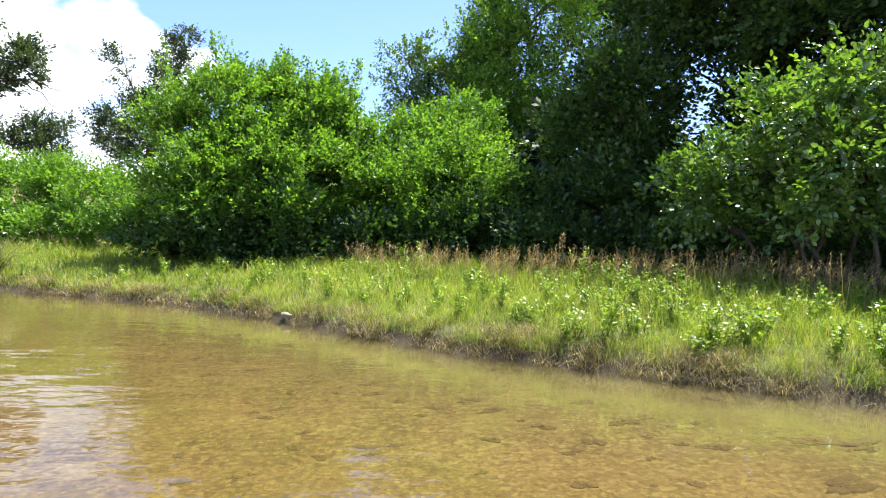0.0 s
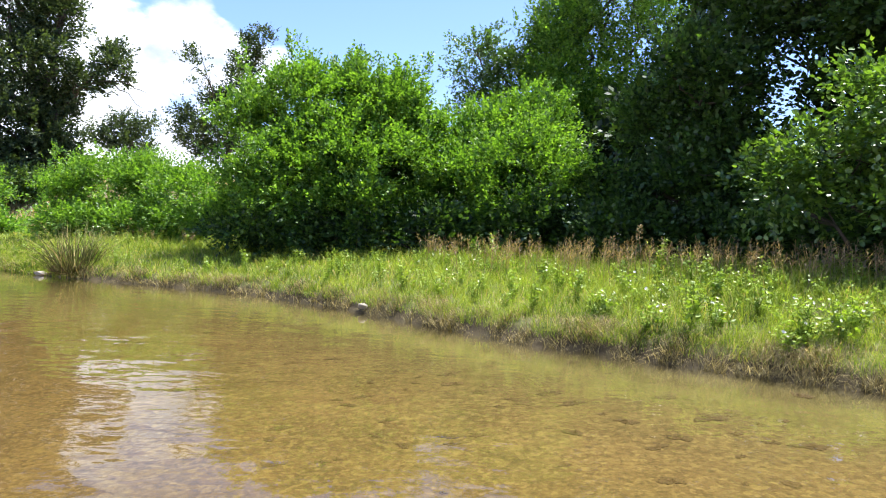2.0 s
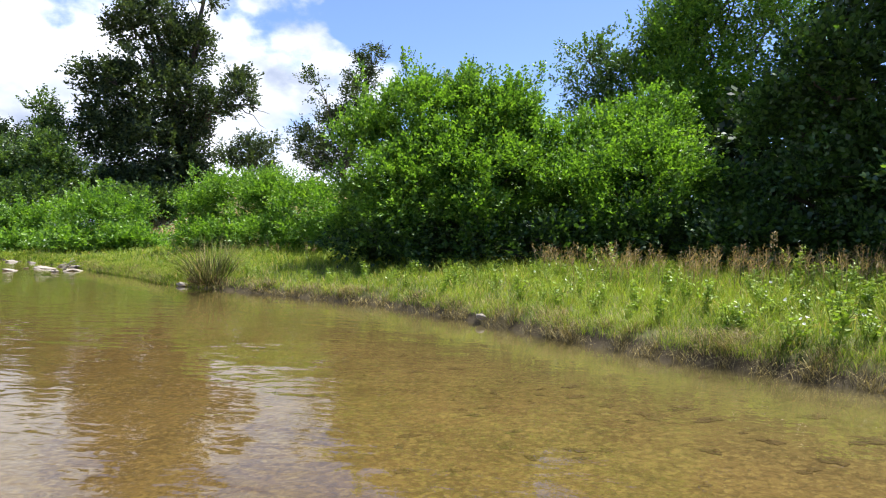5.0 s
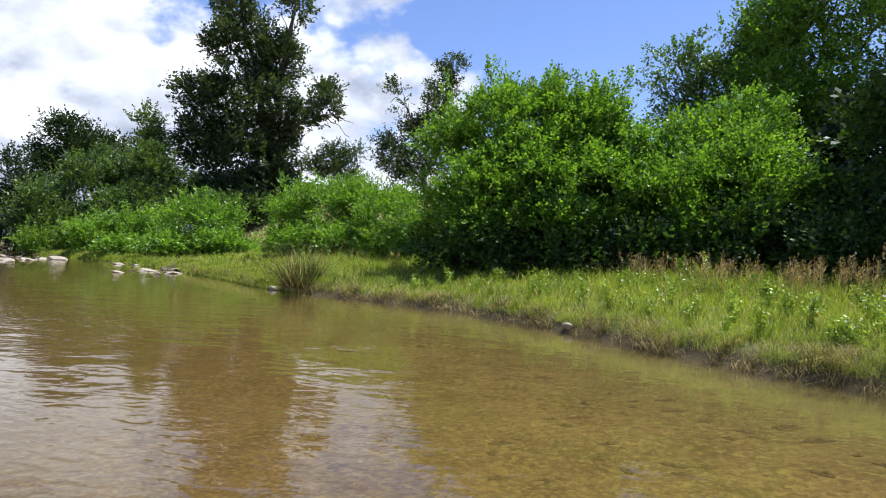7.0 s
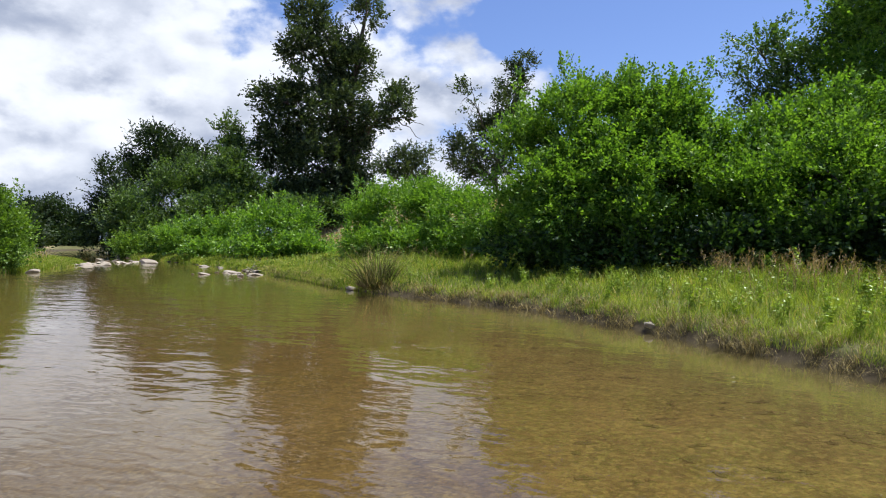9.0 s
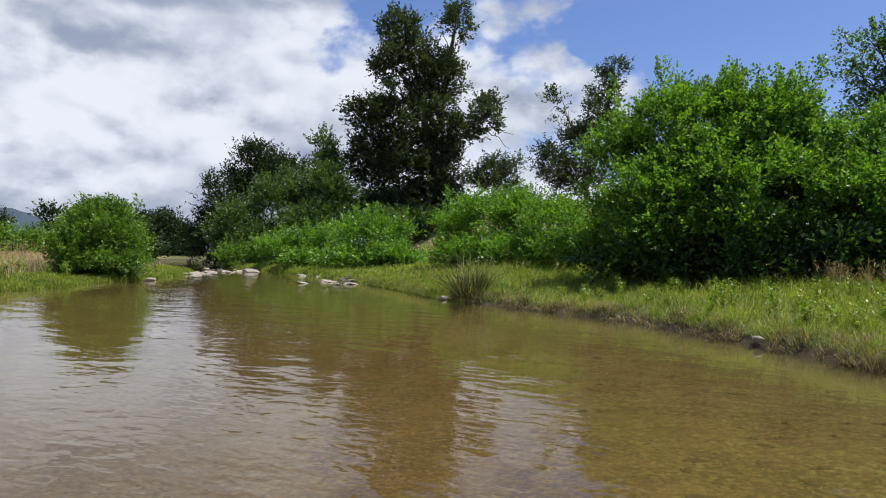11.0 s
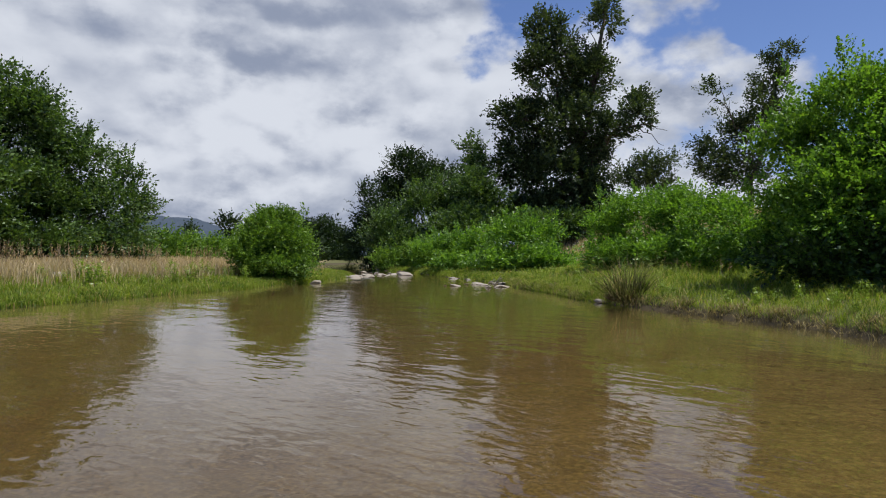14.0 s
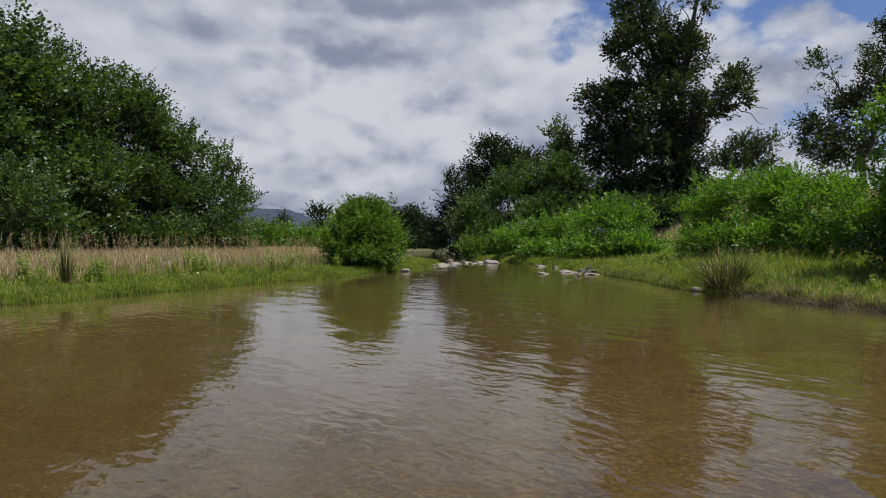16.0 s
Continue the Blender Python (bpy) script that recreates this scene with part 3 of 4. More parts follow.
BACKWOOD = [(-1.25, 16.95, 1.67, 1.75, 1.6), (1.44, 17.94, 2.11, 1.85, 1.85), (3.86, 16.56, 2.53, 1.9, 2.19), (5.13, 15.16, 1.53, 1.65, 1.1), (6.56, 14.05, 1.54, 1.73, 1.2), (8.08, 13.23, 2.35, 1.86, 2.13), (9.23, 11.82, 2.56, 2.19, 2.57), (-4.57, 17.41, 1.58, 2.32, 1.54), (6.14, 15.85, 2.67, 0.73, 0.58)]
TALL_B = [(4.66, 11.06, 5.07, 1.34, 1.03), (5.62, 10.03, 4.3, 1.18, 0.89), (4.91, 11.82, 7.39, 2.52, 1.65), (6.41, 10.73, 6.3, 2.14, 1.82), (5.66, 9.43, 2.48, 1.04, 1.23), (4.84, 10.98, 1.38, 1.23, 0.72), (3.68, 11.21, 4.61, 0.61, 0.91), (4.8, 10.45, 3.78, 0.59, 0.39), (4.87, 10.97, 3.21, 0.46, 0.51), (3.32, 11.01, 2.27, 0.59, 0.59), (4.5, 11.2, 4.7, 0.6, 0.5), (5.2, 10.9, 4.25, 0.55, 0.5)]
# the outermost lobes on the right are unseen, added to shade the trees
TALL_C = [(7.34, 9.49, 4.18, 1.85, 2.26), (7.39, 8.14, 2.41, 1.89, 2.36), (7.61, 9.92, 6.36, 2.68, 1.82), (6.29, 9.02, 1.51, 1.04, 0.85), (8.39, 7.86, 5.1, 2.56, 2.96), (7.56, 7.29, 2.28, 1.8, 2.34)]
NEAR_BUSH = [(3.79, 6.93, 2.31, 0.68, 0.47), (3.3, 7.4, 1.84, 0.69, 0.35), (4.03, 6.44, 1.81, 0.6, 0.45), (3.0, 7.74, 1.54, 0.57, 0.36), (3.85, 6.9, 1.37, 0.75, 0.30), (5.0, 6.75, 1.7, 0.9, 0.7), (4.44, 6.77, 2.79, 0.56, 0.31), (4.25, 6.5, 2.2, 0.5, 0.3)]
BIRCH = [(-1.22, 19.46, 6.38, 0.75, 0.7), (-0.48, 19.49, 5.75, 0.75, 0.75), (-0.96, 19.48, 4.98, 0.92, 0.84), (-1.56, 19.44, 5.62, 0.5, 0.5), (0.97, 20.48, 6.66, 0.97, 1.23), (1.46, 20.65, 7.96, 0.8, 1.07)]
SHRUB_A = [(-12.58, 17.52, 1.6, 0.83, 0.83), (-11.76, 18.06, 1.99, 1.07, 1.01), (-10.33, 17.75, 2.02, 1.02, 0.88), (-8.58, 16.42, 1.83, 0.92, 0.79), (-7.31, 15.36, 1.51, 0.66, 0.73), (-11.79, 16.85, 1.0, 1.05, 0.49), (-10.11, 16.72, 1.02, 1.17, 0.5), (-8.27, 16.01, 1.0, 0.93, 0.43)]
SHRUB_B = [(-18.55, 21.1, 1.69, 1.08, 0.82), (-20.05, 21.09, 1.68, 1.19, 0.9), (-23.15, 22.27, 1.29, 1.1, 0.77), (-24.78, 21.99, 1.27, 1.02, 0.76), (-27.85, 23.02, 1.08, 1.11, 0.77), (-19.52, 20.23, 0.74, 1.68, 0.38), (-17.72, 20.49, 0.77, 1.16, 0.37), (-23.63, 21.76, 0.64, 1.65, 0.38)]
POPLAR = [(-18.61, 46.4, 14.43, 1.03, 1.46), (-21.59, 42.89, 11.89, 0.99, 1.07), (-21.71, 42.84, 7.65, 1.32, 1.73), (-19.34, 45.02, 10.79, 1.26, 1.89), (-21.03, 45.37, 6.9, 2.36, 1.5), (-20.86, 44.35, 9.5, 1.18, 1.26), (-19.17, 46.18, 12.93, 1.11, 1.11)]
BIG = [(-31.12, 36.57, 17.24, 1.4, 1.4), (-27.86, 39.06, 18.03, 1.23, 1.56), (-31.17, 35.87, 14.67, 1.71, 1.39), (-28.9, 38.31, 13.99, 2.06, 2.06), (-31.92, 34.55, 10.91, 1.61, 1.21), (-30.07, 37.43, 10.88, 3.09, 2.47), (-25.32, 39.54, 11.17, 1.21, 1.45), (-26.62, 38.7, 9.86, 1.61, 1.21), (-30.74, 36.88, 6.73, 3.79, 2.68), (-29.26, 38.05, 4.7, 2.88, 1.65), (-32.64, 35.25, 8.35, 1.65, 1.85), (-30.07, 37.42, 15.87, 1.44, 1.65), (-28.15, 38.86, 7.38, 1.48, 2.47), (-30.86, 36.14, 4.01, 3.06, 1.3), (-28.75, 38.42, 3.6, 2.26, 0.91)]
BIG_BASE = [(-28.63, 33.41, 3.03, 1.7, 0.98), (-27.9, 35.28, 3.32, 1.54, 0.85), (-28.9, 31.87, 2.64, 1.66, 0.81)]
SMALL = [(-31.76, 50.96, 9.36, 1.34, 0.93), (-30.23, 51.87, 9.26, 1.23, 1.03), (-32.89, 50.24, 7.98, 1.29, 1.03), (-31.3, 51.24, 7.68, 2.06, 1.03)]
MID_CONE = [(-51.09, 35.39, 5.59, 1.28, 2.13), (-51.33, 35.04, 2.46, 1.81, 2.66), (-49.86, 35.39, 2.97, 1.78, 3.14)]
MID_BACK = [(-52.19, 40.59, 9.67, 1.92, 1.92), (-50.94, 42.13, 8.06, 2.55, 2.55), (-52.81, 39.79, 5.99, 2.15, 2.83), (-49.48, 43.81, 8.42, 1.7, 1.98)]
MID_TIP = [(-35.74, 33.63, 9.05, 0.76, 1.18), (-35.41, 33.97, 6.95, 1.34, 1.68), (-35.97, 33.39, 5.04, 2.1, 2.1)]
MID_A = [(-36.44, 26.63, 2.25, 1.54, 2.12), (-35.84, 29.01, 3.9, 1.78, 2.17), (-35.87, 30.53, 5.41, 1.13, 1.21), (-34.85, 27.06, 1.32, 1.89, 1.32)]
MID_B = [(-32.54, 31.19, 5.29, 1.54, 1.74), (-31.69, 32.03, 3.78, 1.54, 1.93), (-32.56, 29.71, 2.71, 2.26, 1.7), (-34.46, 30.61, 4.95, 1.18, 1.58)]
BANK_BUSH = [(-31.24, 25.15, 0.95, 1.2, 0.82), (-33.91, 25.0, 0.57, 1.15, 0.79), (-27.79, 24.56, 1.14, 1.27, 0.83)]
FAR = [(-76.99, 46.94, 3.42, 2.32, 2.93), (-82.4, 47.66, 3.11, 1.79, 3.26), (-74.26, 47.52, 1.96, 1.36, 2.72), (-75.44, 45.65, 0.82, 4.53, 1.51), (-56.0, 30.2, 1.6, 2.4, 1.7), (-52.5, 28.0, 1.2, 2.0, 1.2)]
LEFT_BUSH = [(-19.75, 9.55, 1.25, 1.22, 0.98), (-19.5, 8.75, 0.80, 0.72, 0.72), (-19.85, 10.3, 0.95, 0.72, 0.85), (-20.0, 9.75, 1.62, 0.86, 0.66), (-19.35, 9.35, 0.55, 1.15, 0.55)]
LEFT_A = [(-25.47, -0.07, 4.82, 2.04, 2.07), (-24.43, -1.78, 4.99, 3.29, 2.84), (-25.43, 1.08, 2.66, 2.57, 1.97), (-24.44, -1.66, 2.44, 3.09, 2.47), (-24.96, 0.15, 1.11, 2.52, 0.77)]
LEFT_B = [(-26.4, 1.47, 5.3, 1.78, 2.23), (-27.17, 3.61, 4.95, 1.44, 1.97), (-26.76, 2.91, 2.5, 2.27, 2.05), (-26.24, 3.02, 1.08, 2.45, 0.67)]
LEFT_C = [(-27.88, 5.34, 4.11, 1.39, 1.87), (-28.45, 7.21, 3.14, 1.09, 1.89), (-29.17, 8.33, 2.01, 0.67, 1.34), (-27.81, 5.64, 1.9, 2.28, 1.32), (-27.67, 6.25, 1.01, 1.92, 0.53)]
LEFT_FRONT = [(-20.46, 0.11, 1.65, 1.11, 1.23), (-20.93, 0.88, 1.09, 0.62, 0.62)]
LEFT_LOW = [(-36.43, 11.88, 1.31, 1.24, 0.72), (-37.71, 14.19, 1.28, 1.3, 0.69), (-38.13, 15.81, 1.13, 1.05, 0.63)]
LEFT_LOW_B = [(-35.05, 9.62, 1.07, 1.23, 0.86), (-34.47, 7.92, 0.77, 1.2, 0.6)]
DISTANT = [(-69.17, 29.69, 4.1, 0.9, 1.16), (-103.53, 38.05, 4.63, 1.13, 1.13)]

# the right bank, from the near bush up the river
tree("alder_bush", "broad-leaved alder bush with glossy sunlit leaves behind the grass", "bush", NEAR_BUSH, M_ALDER, 0.072, 1.35, 11, (4.3, 7.5), 3, 0.035, folded=True, wide=0.72, up=0.25, clump=0.24, core=0.2)
tree("hazel_bush", "tall dense green hazel bush behind the grassy bank", "bush", HAZEL_A, M_HAZEL, 0.067, 2.35, 12, (-3.6, 12.8), 4, 0.04, "riverside bushes", up=0.5, clump=0.27, gap=-0.42, core=0.30, shoots=34)
tree("hazel_bush", "small pale-leaved hazel shoot in front of the thicket", "bush", HAZEL_FRONT, M_HAZEL, 0.076, 2.2, 13, None, 3, 0.02, "riverside bushes", up=0.7, clump=0.2)
tree("hazel_bush", "dense green hazel bush beside the tall shady trees", "bush", HAZEL_B, M_HAZEL, 0.067, 2.35, 14, (-0.2, 13.0), 4, 0.04, "riverside bushes", up=0.5, clump=0.27, gap=-0.42, core=0.30, shoots=20)
tree("alder_tree", "sunlit leafy alder tree rising behind the hazel", "tree", SUNNY, M_HAZEL, 0.095, 1.25, 41, (1.0, 20.4), 1, 0.14, "tall riverside trees", clump=0.45, shoots=14)
tree("undergrowth", "dense shaded undergrowth below the trees", "undergrowth", UNDER, M_SHADED, 0.09, 1.9, 42, (1.5, 11.4), 6, 0.02, kind_of="stuff", clump=0.3)
# near-black leaves here paint the deep shade behind the bushes
tree("undergrowth", "woodland thicket behind the bushes, coloured dark for shade", "undergrowth", BACKWOOD, M_DARK_SHADED, 0.22, 2.2, 43, (1.5, 16.8), 8, 0.05, kind_of="stuff", clump=0.5)
tree("alder_tree", "tall alder tree with dense overhanging leaves, coloured dark for shade", "tree", TALL_A, M_SHADED, 0.095, 1.9, 15, (2.4, 13.2), 1, 0.16, "tall riverside trees", clump=0.36, gap=-0.35)
tree("alder_tree", "tall shady alder tree with sky showing through gaps", "tree", TALL_B, M_SHADED, 0.10, 1.75, 16, (5.4, 11.8), 1, 0.18, "tall riverside trees", clump=0.36, gap=-0.35, limb_scale=0.45)
tree("alder_tree", "tall alder tree ending the thicket, with unseen lobes added for shade", "tree", TALL_C, M_SHADED, 0.13, 1.3, 17, (7.6, 9.4), 1, 0.18, "tall riverside trees", clump=0.45, limb_scale=0.5)
tree("birch_tree", "light airy birch tree rising behind the thicket", "tree", BIRCH, M_BIRCH, 0.085, 1.2, 18, (-0.2, 20.2), 1, 0.09, clump=0.36, gap=-0.2, shoots=6)
tree("alder_thicket", "low bright green alder thicket on the bank", "bush", SHRUB_A, M_HAZEL, 0.075, 2.0, 19, (-10.2, 17.4), 5, 0.03, "low thickets", up=0.4, clump=0.34, gap=-0.8, shoots=12)
tree("alder_thicket", "low rounded green thicket by the water's edge", "bush", SHRUB_B, M_HAZEL, 0.11, 2.2, 20, (-22, 22.3), 5, 0.03, "low thickets", up=0.4, clump=0.4, shoots=12)
tree("poplar_tree", "grey-green poplar with sparse upper boughs", "tree", POPLAR, M_POPLAR, 0.17, 1.5, 21, (-20.3, 45.2), 1, 0.22, ragged=0.35, clump=0.5, gap=-0.35)
tree("poplar_tree", "tall old poplar with a ragged dark crown", "tree", BIG, M_POPLAR, 0.21, 2.0, 22, (-29.6, 37.8), 1, 0.42, ragged=0.28, clump=0.45, gap=-0.5, core=0.3)
tree("alder_thicket", "dark scrub at the foot of the old poplar", "bush", BIG_BASE, M_WOOD, 0.17, 2.4, 44, None, 4, 0.04, "low thickets", clump=0.5)
tree("poplar_tree", "small distant grey-green tree behind the thicket", "tree", SMALL, M_POPLAR, 0.2, 1.4, 23, None, 1, 0.15, ragged=0.3, clump=0.7, gap=-0.3)
tree("spruce_tree", "dark narrow tree at the river bend", "tree", MID_CONE, M_DARK_SHADED, 0.2, 2.0, 24, None, 1, 0.18, "trees at the bend", ragged=0.3, clump=0.7)
tree("woodland_tree", "dark tall woodland tree behind the others", "tree", MID_BACK, M_DARK_SHADED, 0.22, 2.0, 25, None, 1, 0.25, "trees at the bend", clump=0.9)
tree("woodland_tree", "slender dark tree with a pointed top", "tree", MID_TIP, M_WOOD, 0.17, 2.0, 26, None, 1, 0.18, "trees at the bend", ragged=0.3, clump=0.6)
tree("woodland_tree", "leafy green alder leaning over the river bend", "tree", MID_A, M_WOOD, 0.16, 2.2, 27, None, 2, 0.10, "trees at the bend", clump=0.6)
tree("woodland_tree", "broad green alder tree on the far bank", "tree", MID_B, M_WOOD, 0.16, 2.2, 28, None, 2, 0.10, "trees at the bend", clump=0.6)
for k, lobe in enumerate(BANK_BUSH):
    tree("willow_bush", "low green willow bush hanging over the water", "bush", [lobe, (lobe[0] + 0.2, lobe[1], lobe[2] * 0.6, lobe[3] * 0.9, lobe[4] * 0.7)], M_WILLOW, 0.12, 2.2, 290 + k, None, 3, 0.03, "low thickets", clump=0.4)
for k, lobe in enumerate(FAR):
    tree("woodland_tree", "distant dark tree beyond the river bend", "tree", [lobe, (lobe[0] + 0.2, lobe[1], lobe[2] * 0.6, lobe[3] * 0.9, lobe[4] * 0.7)], M_DARK_SHADED, 0.3, 2.2, 300 + k, None, 2, 0.2, "far trees", clump=1.0)
# the left bank
tree("willow_bush", "rounded bright green willow bush at the water's edge", "bush", LEFT_BUSH, M_WILLOW, 0.075, 2.4, 31, (-19.8, 9.65), 4, 0.035, ragged=0.05, up=0.5, clump=0.22, gap=-1.4, shoots=3)
tree("alder_tree", "large dense dark green alder tree on the meadow", "tree", LEFT_A, M_WOOD, 0.145, 2.1, 32, (-25.2, -0.6), 1, 0.2, "meadow trees", clump=0.5, ragged=0.16, gap=-1.1)
tree("alder_tree", "dense rounded alder tree among a row on the meadow", "tree", LEFT_B, M_WOOD, 0.115, 2.4, 33, (-26.8, 2.6), 1, 0.18, "meadow trees", clump=0.5, ragged=0.13, gap=-1.3)
tree("alder_tree", "smaller dense alder at the end of the tree row", "tree", LEFT_C, M_WOOD, 0.115, 2.4, 34, (-28.2, 6.2), 1, 0.16, "meadow trees", clump=0.45, ragged=0.13, gap=-1.3)
tree("alder_bush", "low leafy alder bush in front of the tree row", "bush", LEFT_FRONT, M_WOOD, 0.10, 2.0, 35, None, 3, 0.03, clump=0.35)
for k, lobe in enumerate(LEFT_LOW):
    tree("willow_bush", "low green bush along the meadow's far edge", "bush", [lobe, (lobe[0] + 0.2, lobe[1], lobe[2] * 0.6, lobe[3] * 0.9, lobe[4] * 0.7)], M_WILLOW, 0.14, 2.0, 360 + k, None, 4, 0.03, "far meadow bushes", clump=0.4)
for k, lobe in enumerate(LEFT_LOW_B):
    tree("willow_bush", "low green bush beside the tree row", "bush", [lobe, (lobe[0] + 0.2, lobe[1], lobe[2] * 0.6, lobe[3] * 0.9, lobe[4] * 0.7)], M_WILLOW, 0.13, 2.0, 370 + k, None, 4, 0.03, "far meadow bushes", clump=0.4)
for k, lobe in enumerate(DISTANT):
    tree("woodland_tree", "far dark treetop showing behind the bushes", "tree", [lobe, (lobe[0] + 0.2, lobe[1], lobe[2] * 0.6, lobe[3] * 0.9, lobe[4] * 0.7)], M_DARK_SHADED, 0.35, 2.2, 380 + k, None, 1, 0.15, "far trees", clump=0.7)


# ---- grass and herbs ----
def blades(x, y, h, w, lean, rng, mat, name, label, z0=None, category="grass"):
    """Bent blades of grass, two segments and a tip each."""
    n = len(x)
    z = height(x, y) if z0 is None else z0
    p = np.stack([x, y, z - 0.01], 1)
    a = rng.uniform(0, 2 * np.pi, n)
    side = np.stack([np.cos(a), np.sin(a), 0 * a], 1)
    b = rng.uniform(0, 2 * np.pi, n)
    tilt = np.stack([np.cos(b), np.sin(b), 0 * b], 1) * (lean * rng.uniform(0.2, 1.0, n))[:, None]
    up = np.array([0, 0, 1.0])
    H, W = h[:, None], w[:, None] * 0.5
    mid = p + (up * 0.58 + tilt * 0.30) * H
    tip = p + (up * np.maximum(1 - 0.30 * np.linalg.norm(tilt, axis=1, keepdims=True), 0.12) + tilt) * H
    v = np.stack([p - side * W, p + side * W, mid + side * W * 0.8, mid - side * W * 0.8, tip], 1).reshape(-1, 3)
    k = np.arange(n)[:, None] * 5
    loops = (k + np.array([0, 1, 2, 3, 3, 2, 4])).ravel()
    sizes = np.tile([4, 3], n)
    ob = raw_object(name, v, sizes, loops, mat)
    return tagged(ob, label, category, kind="stuff")


def scatter(n, lo, hi, rng, r0=3.0, r1=45.0):
    """Places spread over the view, denser near the camera: lo, hi in degrees to the left of north."""
    a = np.radians(rng.uniform(lo, hi, n))
    r = np.exp(rng.uniform(math.log(r0), math.log(r1), n))
    return -np.sin(a) * r, np.cos(a) * r, r


rng = np.random.RandomState(3)
x, y, r = scatter(400000, -38, 58, rng, 4.0, 36.0)
s, right = river(x, y)
clump = wave(x, y, 0.55, 12)
ok = right & (s > 0.04) & (s < 11) & (rng.uniform(size=len(x)) < 0.75 + 0.35 * clump)
ok &= rng.uniform(size=len(x)) < np.interp(s, [0, 0.25, 0.6, 5, 11], [0.25, 0.6, 1, 1, 0.6])
x, y, r, s, clump = x[ok], y[ok], r[ok], s[ok], clump[ok]
h = np.interp(s, [0, 0.3, 1.0, 3, 11], [0.08, 0.13, 0.17, 0.26, 0.38]) * rng.uniform(0.35, 1.3, len(x)) * (1 + 0.5 * clump + 0.35 * wave(x, y, 0.22, 13))
blades(x, y, h, np.maximum(0.0026, r * 0.0007) * rng.uniform(0.6, 1.4, len(x)), rng.uniform(0.5, 2.4, len(x)), rng, M_GRASS, "bank_grass", "fresh green grass on the sunny river bank")


def along_bank(n, line, s0, s1, q, reach=26.0):
    """Places beside a bank line, s0 to s1 from the water, denser near the camera."""
    pts = np.array(line, float)
    seg = np.concatenate([np.linspace(pts[i], pts[i + 1], 40, endpoint=False) for i in range(len(pts) - 1)])
    step = np.linalg.norm(np.diff(seg, axis=0, append=seg[-1:]), axis=1)
    far = np.hypot(seg[:, 0], seg[:, 1])
    wgt = step / np.maximum(far, 3.5) ** 1.3 * (far < reach)
    i = q.choice(len(seg), n, p=wgt / wgt.sum())
    x, y = seg[i, 0] + q.normal(size=n) * 0.35, seg[i, 1] + q.normal(size=n) * 0.35
    s, right = river(x, y)
    ok = (s > s0) & (s < s1)
    return x[ok], y[ok], np.hypot(x, y)[ok], s[ok]


x, y, r, s = along_bank(170000, RIGHT_BANK[3:20], -0.04, 0.36, rng)
tuft = wave(x, y, 0.4, 21)
ok = rng.uniform(size=len(x)) < np.interp(s, [0, 0.15, 0.36], [0.75, 0.6, 0.12]) * (0.55 + 1.1 * tuft)
x, y, r, s, tuft = x[ok], y[ok], r[ok], s[ok], tuft[ok]
blades(x, y, rng.uniform(0.05, 0.15, len(x)) * (1 + 0.6 * tuft), np.maximum(0.0028, r * 0.0006), rng.uniform(1.4, 3.6, len(x)), rng, M_EDGEGRASS, "edge_grass", "withered brown grass and roots along the waterline")
x, y, r, s = along_bank(75000, RIGHT_BANK[3:20], 0.05, 0.7, rng)
tuft = wave(x, y, 0.45, 22)
ok = rng.uniform(size=len(x)) < 0.5 + 0.9 * tuft
x, y, r, s, tuft = x[ok], y[ok], r[ok], s[ok], tuft[ok]
blades(x, y, rng.uniform(0.06, 0.16, len(x)) * (1 + 0.4 * tuft), np.maximum(0.0026, r * 0.0007), rng.uniform(0.6, 2.4, len(x)), rng, M_GRASS, "bank_grass", "green grass tufts hanging over the muddy edge")

# upstream the grass grows right down to the water on both banks
for line, word in ((RIGHT_BANK[15:24], "lush green grass down to the water upstream"), (LEFT_BANK[3:17], "lush green grass at the foot of the low bank")):
    x, y, r, s = along_bank(60000, line, -0.06, 0.9, rng, 45.0)
    blades(x, y, rng.uniform(0.05, 0.16, len(x)), r * 0.0008, rng.uniform(0.4, 1.5, len(x)), rng, M_GRASS, "bank_grass", word)

# the left bank: a green strip by the water, dry meadow grass behind
x, y, r = scatter(210000, 50, 102, rng, 11.0, 55.0)
s, right = river(x, y)
ok = ~right & (s > 0.03) & (s < 3.2) & (rng.uniform(size=len(x)) < np.interp(s, [0, 0.4, 1.6, 3.2], [0.5, 1, 0.9, 0.15]))
x, y, r, s = x[ok], y[ok], r[ok], s[ok]
blades(x, y, np.interp(s, [0, 0.6, 2], [0.06, 0.11, 0.18]) * rng.uniform(0.5, 1.4, len(x)), r * 0.0009, np.full(len(x), 1.1), rng, M_GRASS, "meadow_grass", "short green grass along the low bank")
x, y, r = scatter(120000, 52, 95, rng, 12.0, 50.0)
s, right = river(x, y)
clump = wave(x, y, 1.6, 15)
ok = ~right & (s > 1.2) & (s < 22) & (rng.uniform(size=len(x)) < np.interp(s, [1.2, 2.4, 22], [0.1, 1, 0.8]) * (0.8 + 0.4 * clump))
x, y, r, s = x[ok], y[ok], r[ok], s[ok]
blades(x, y, rng.uniform(0.18, 0.52, len(x)), r * 0.00085, np.full(len(x), 0.55), rng, M_DRYGRASS, "dry_grass", "tall dry straw-coloured meadow grass")
# dry grass on the terrace under the old poplar
x, y, r = scatter(30000, 22, 50, rng, 26.0, 60.0)
s, right = river(x, y)
ok = right & (s > 9) & (s < 34)
x, y, r = x[ok], y[ok], r[ok]
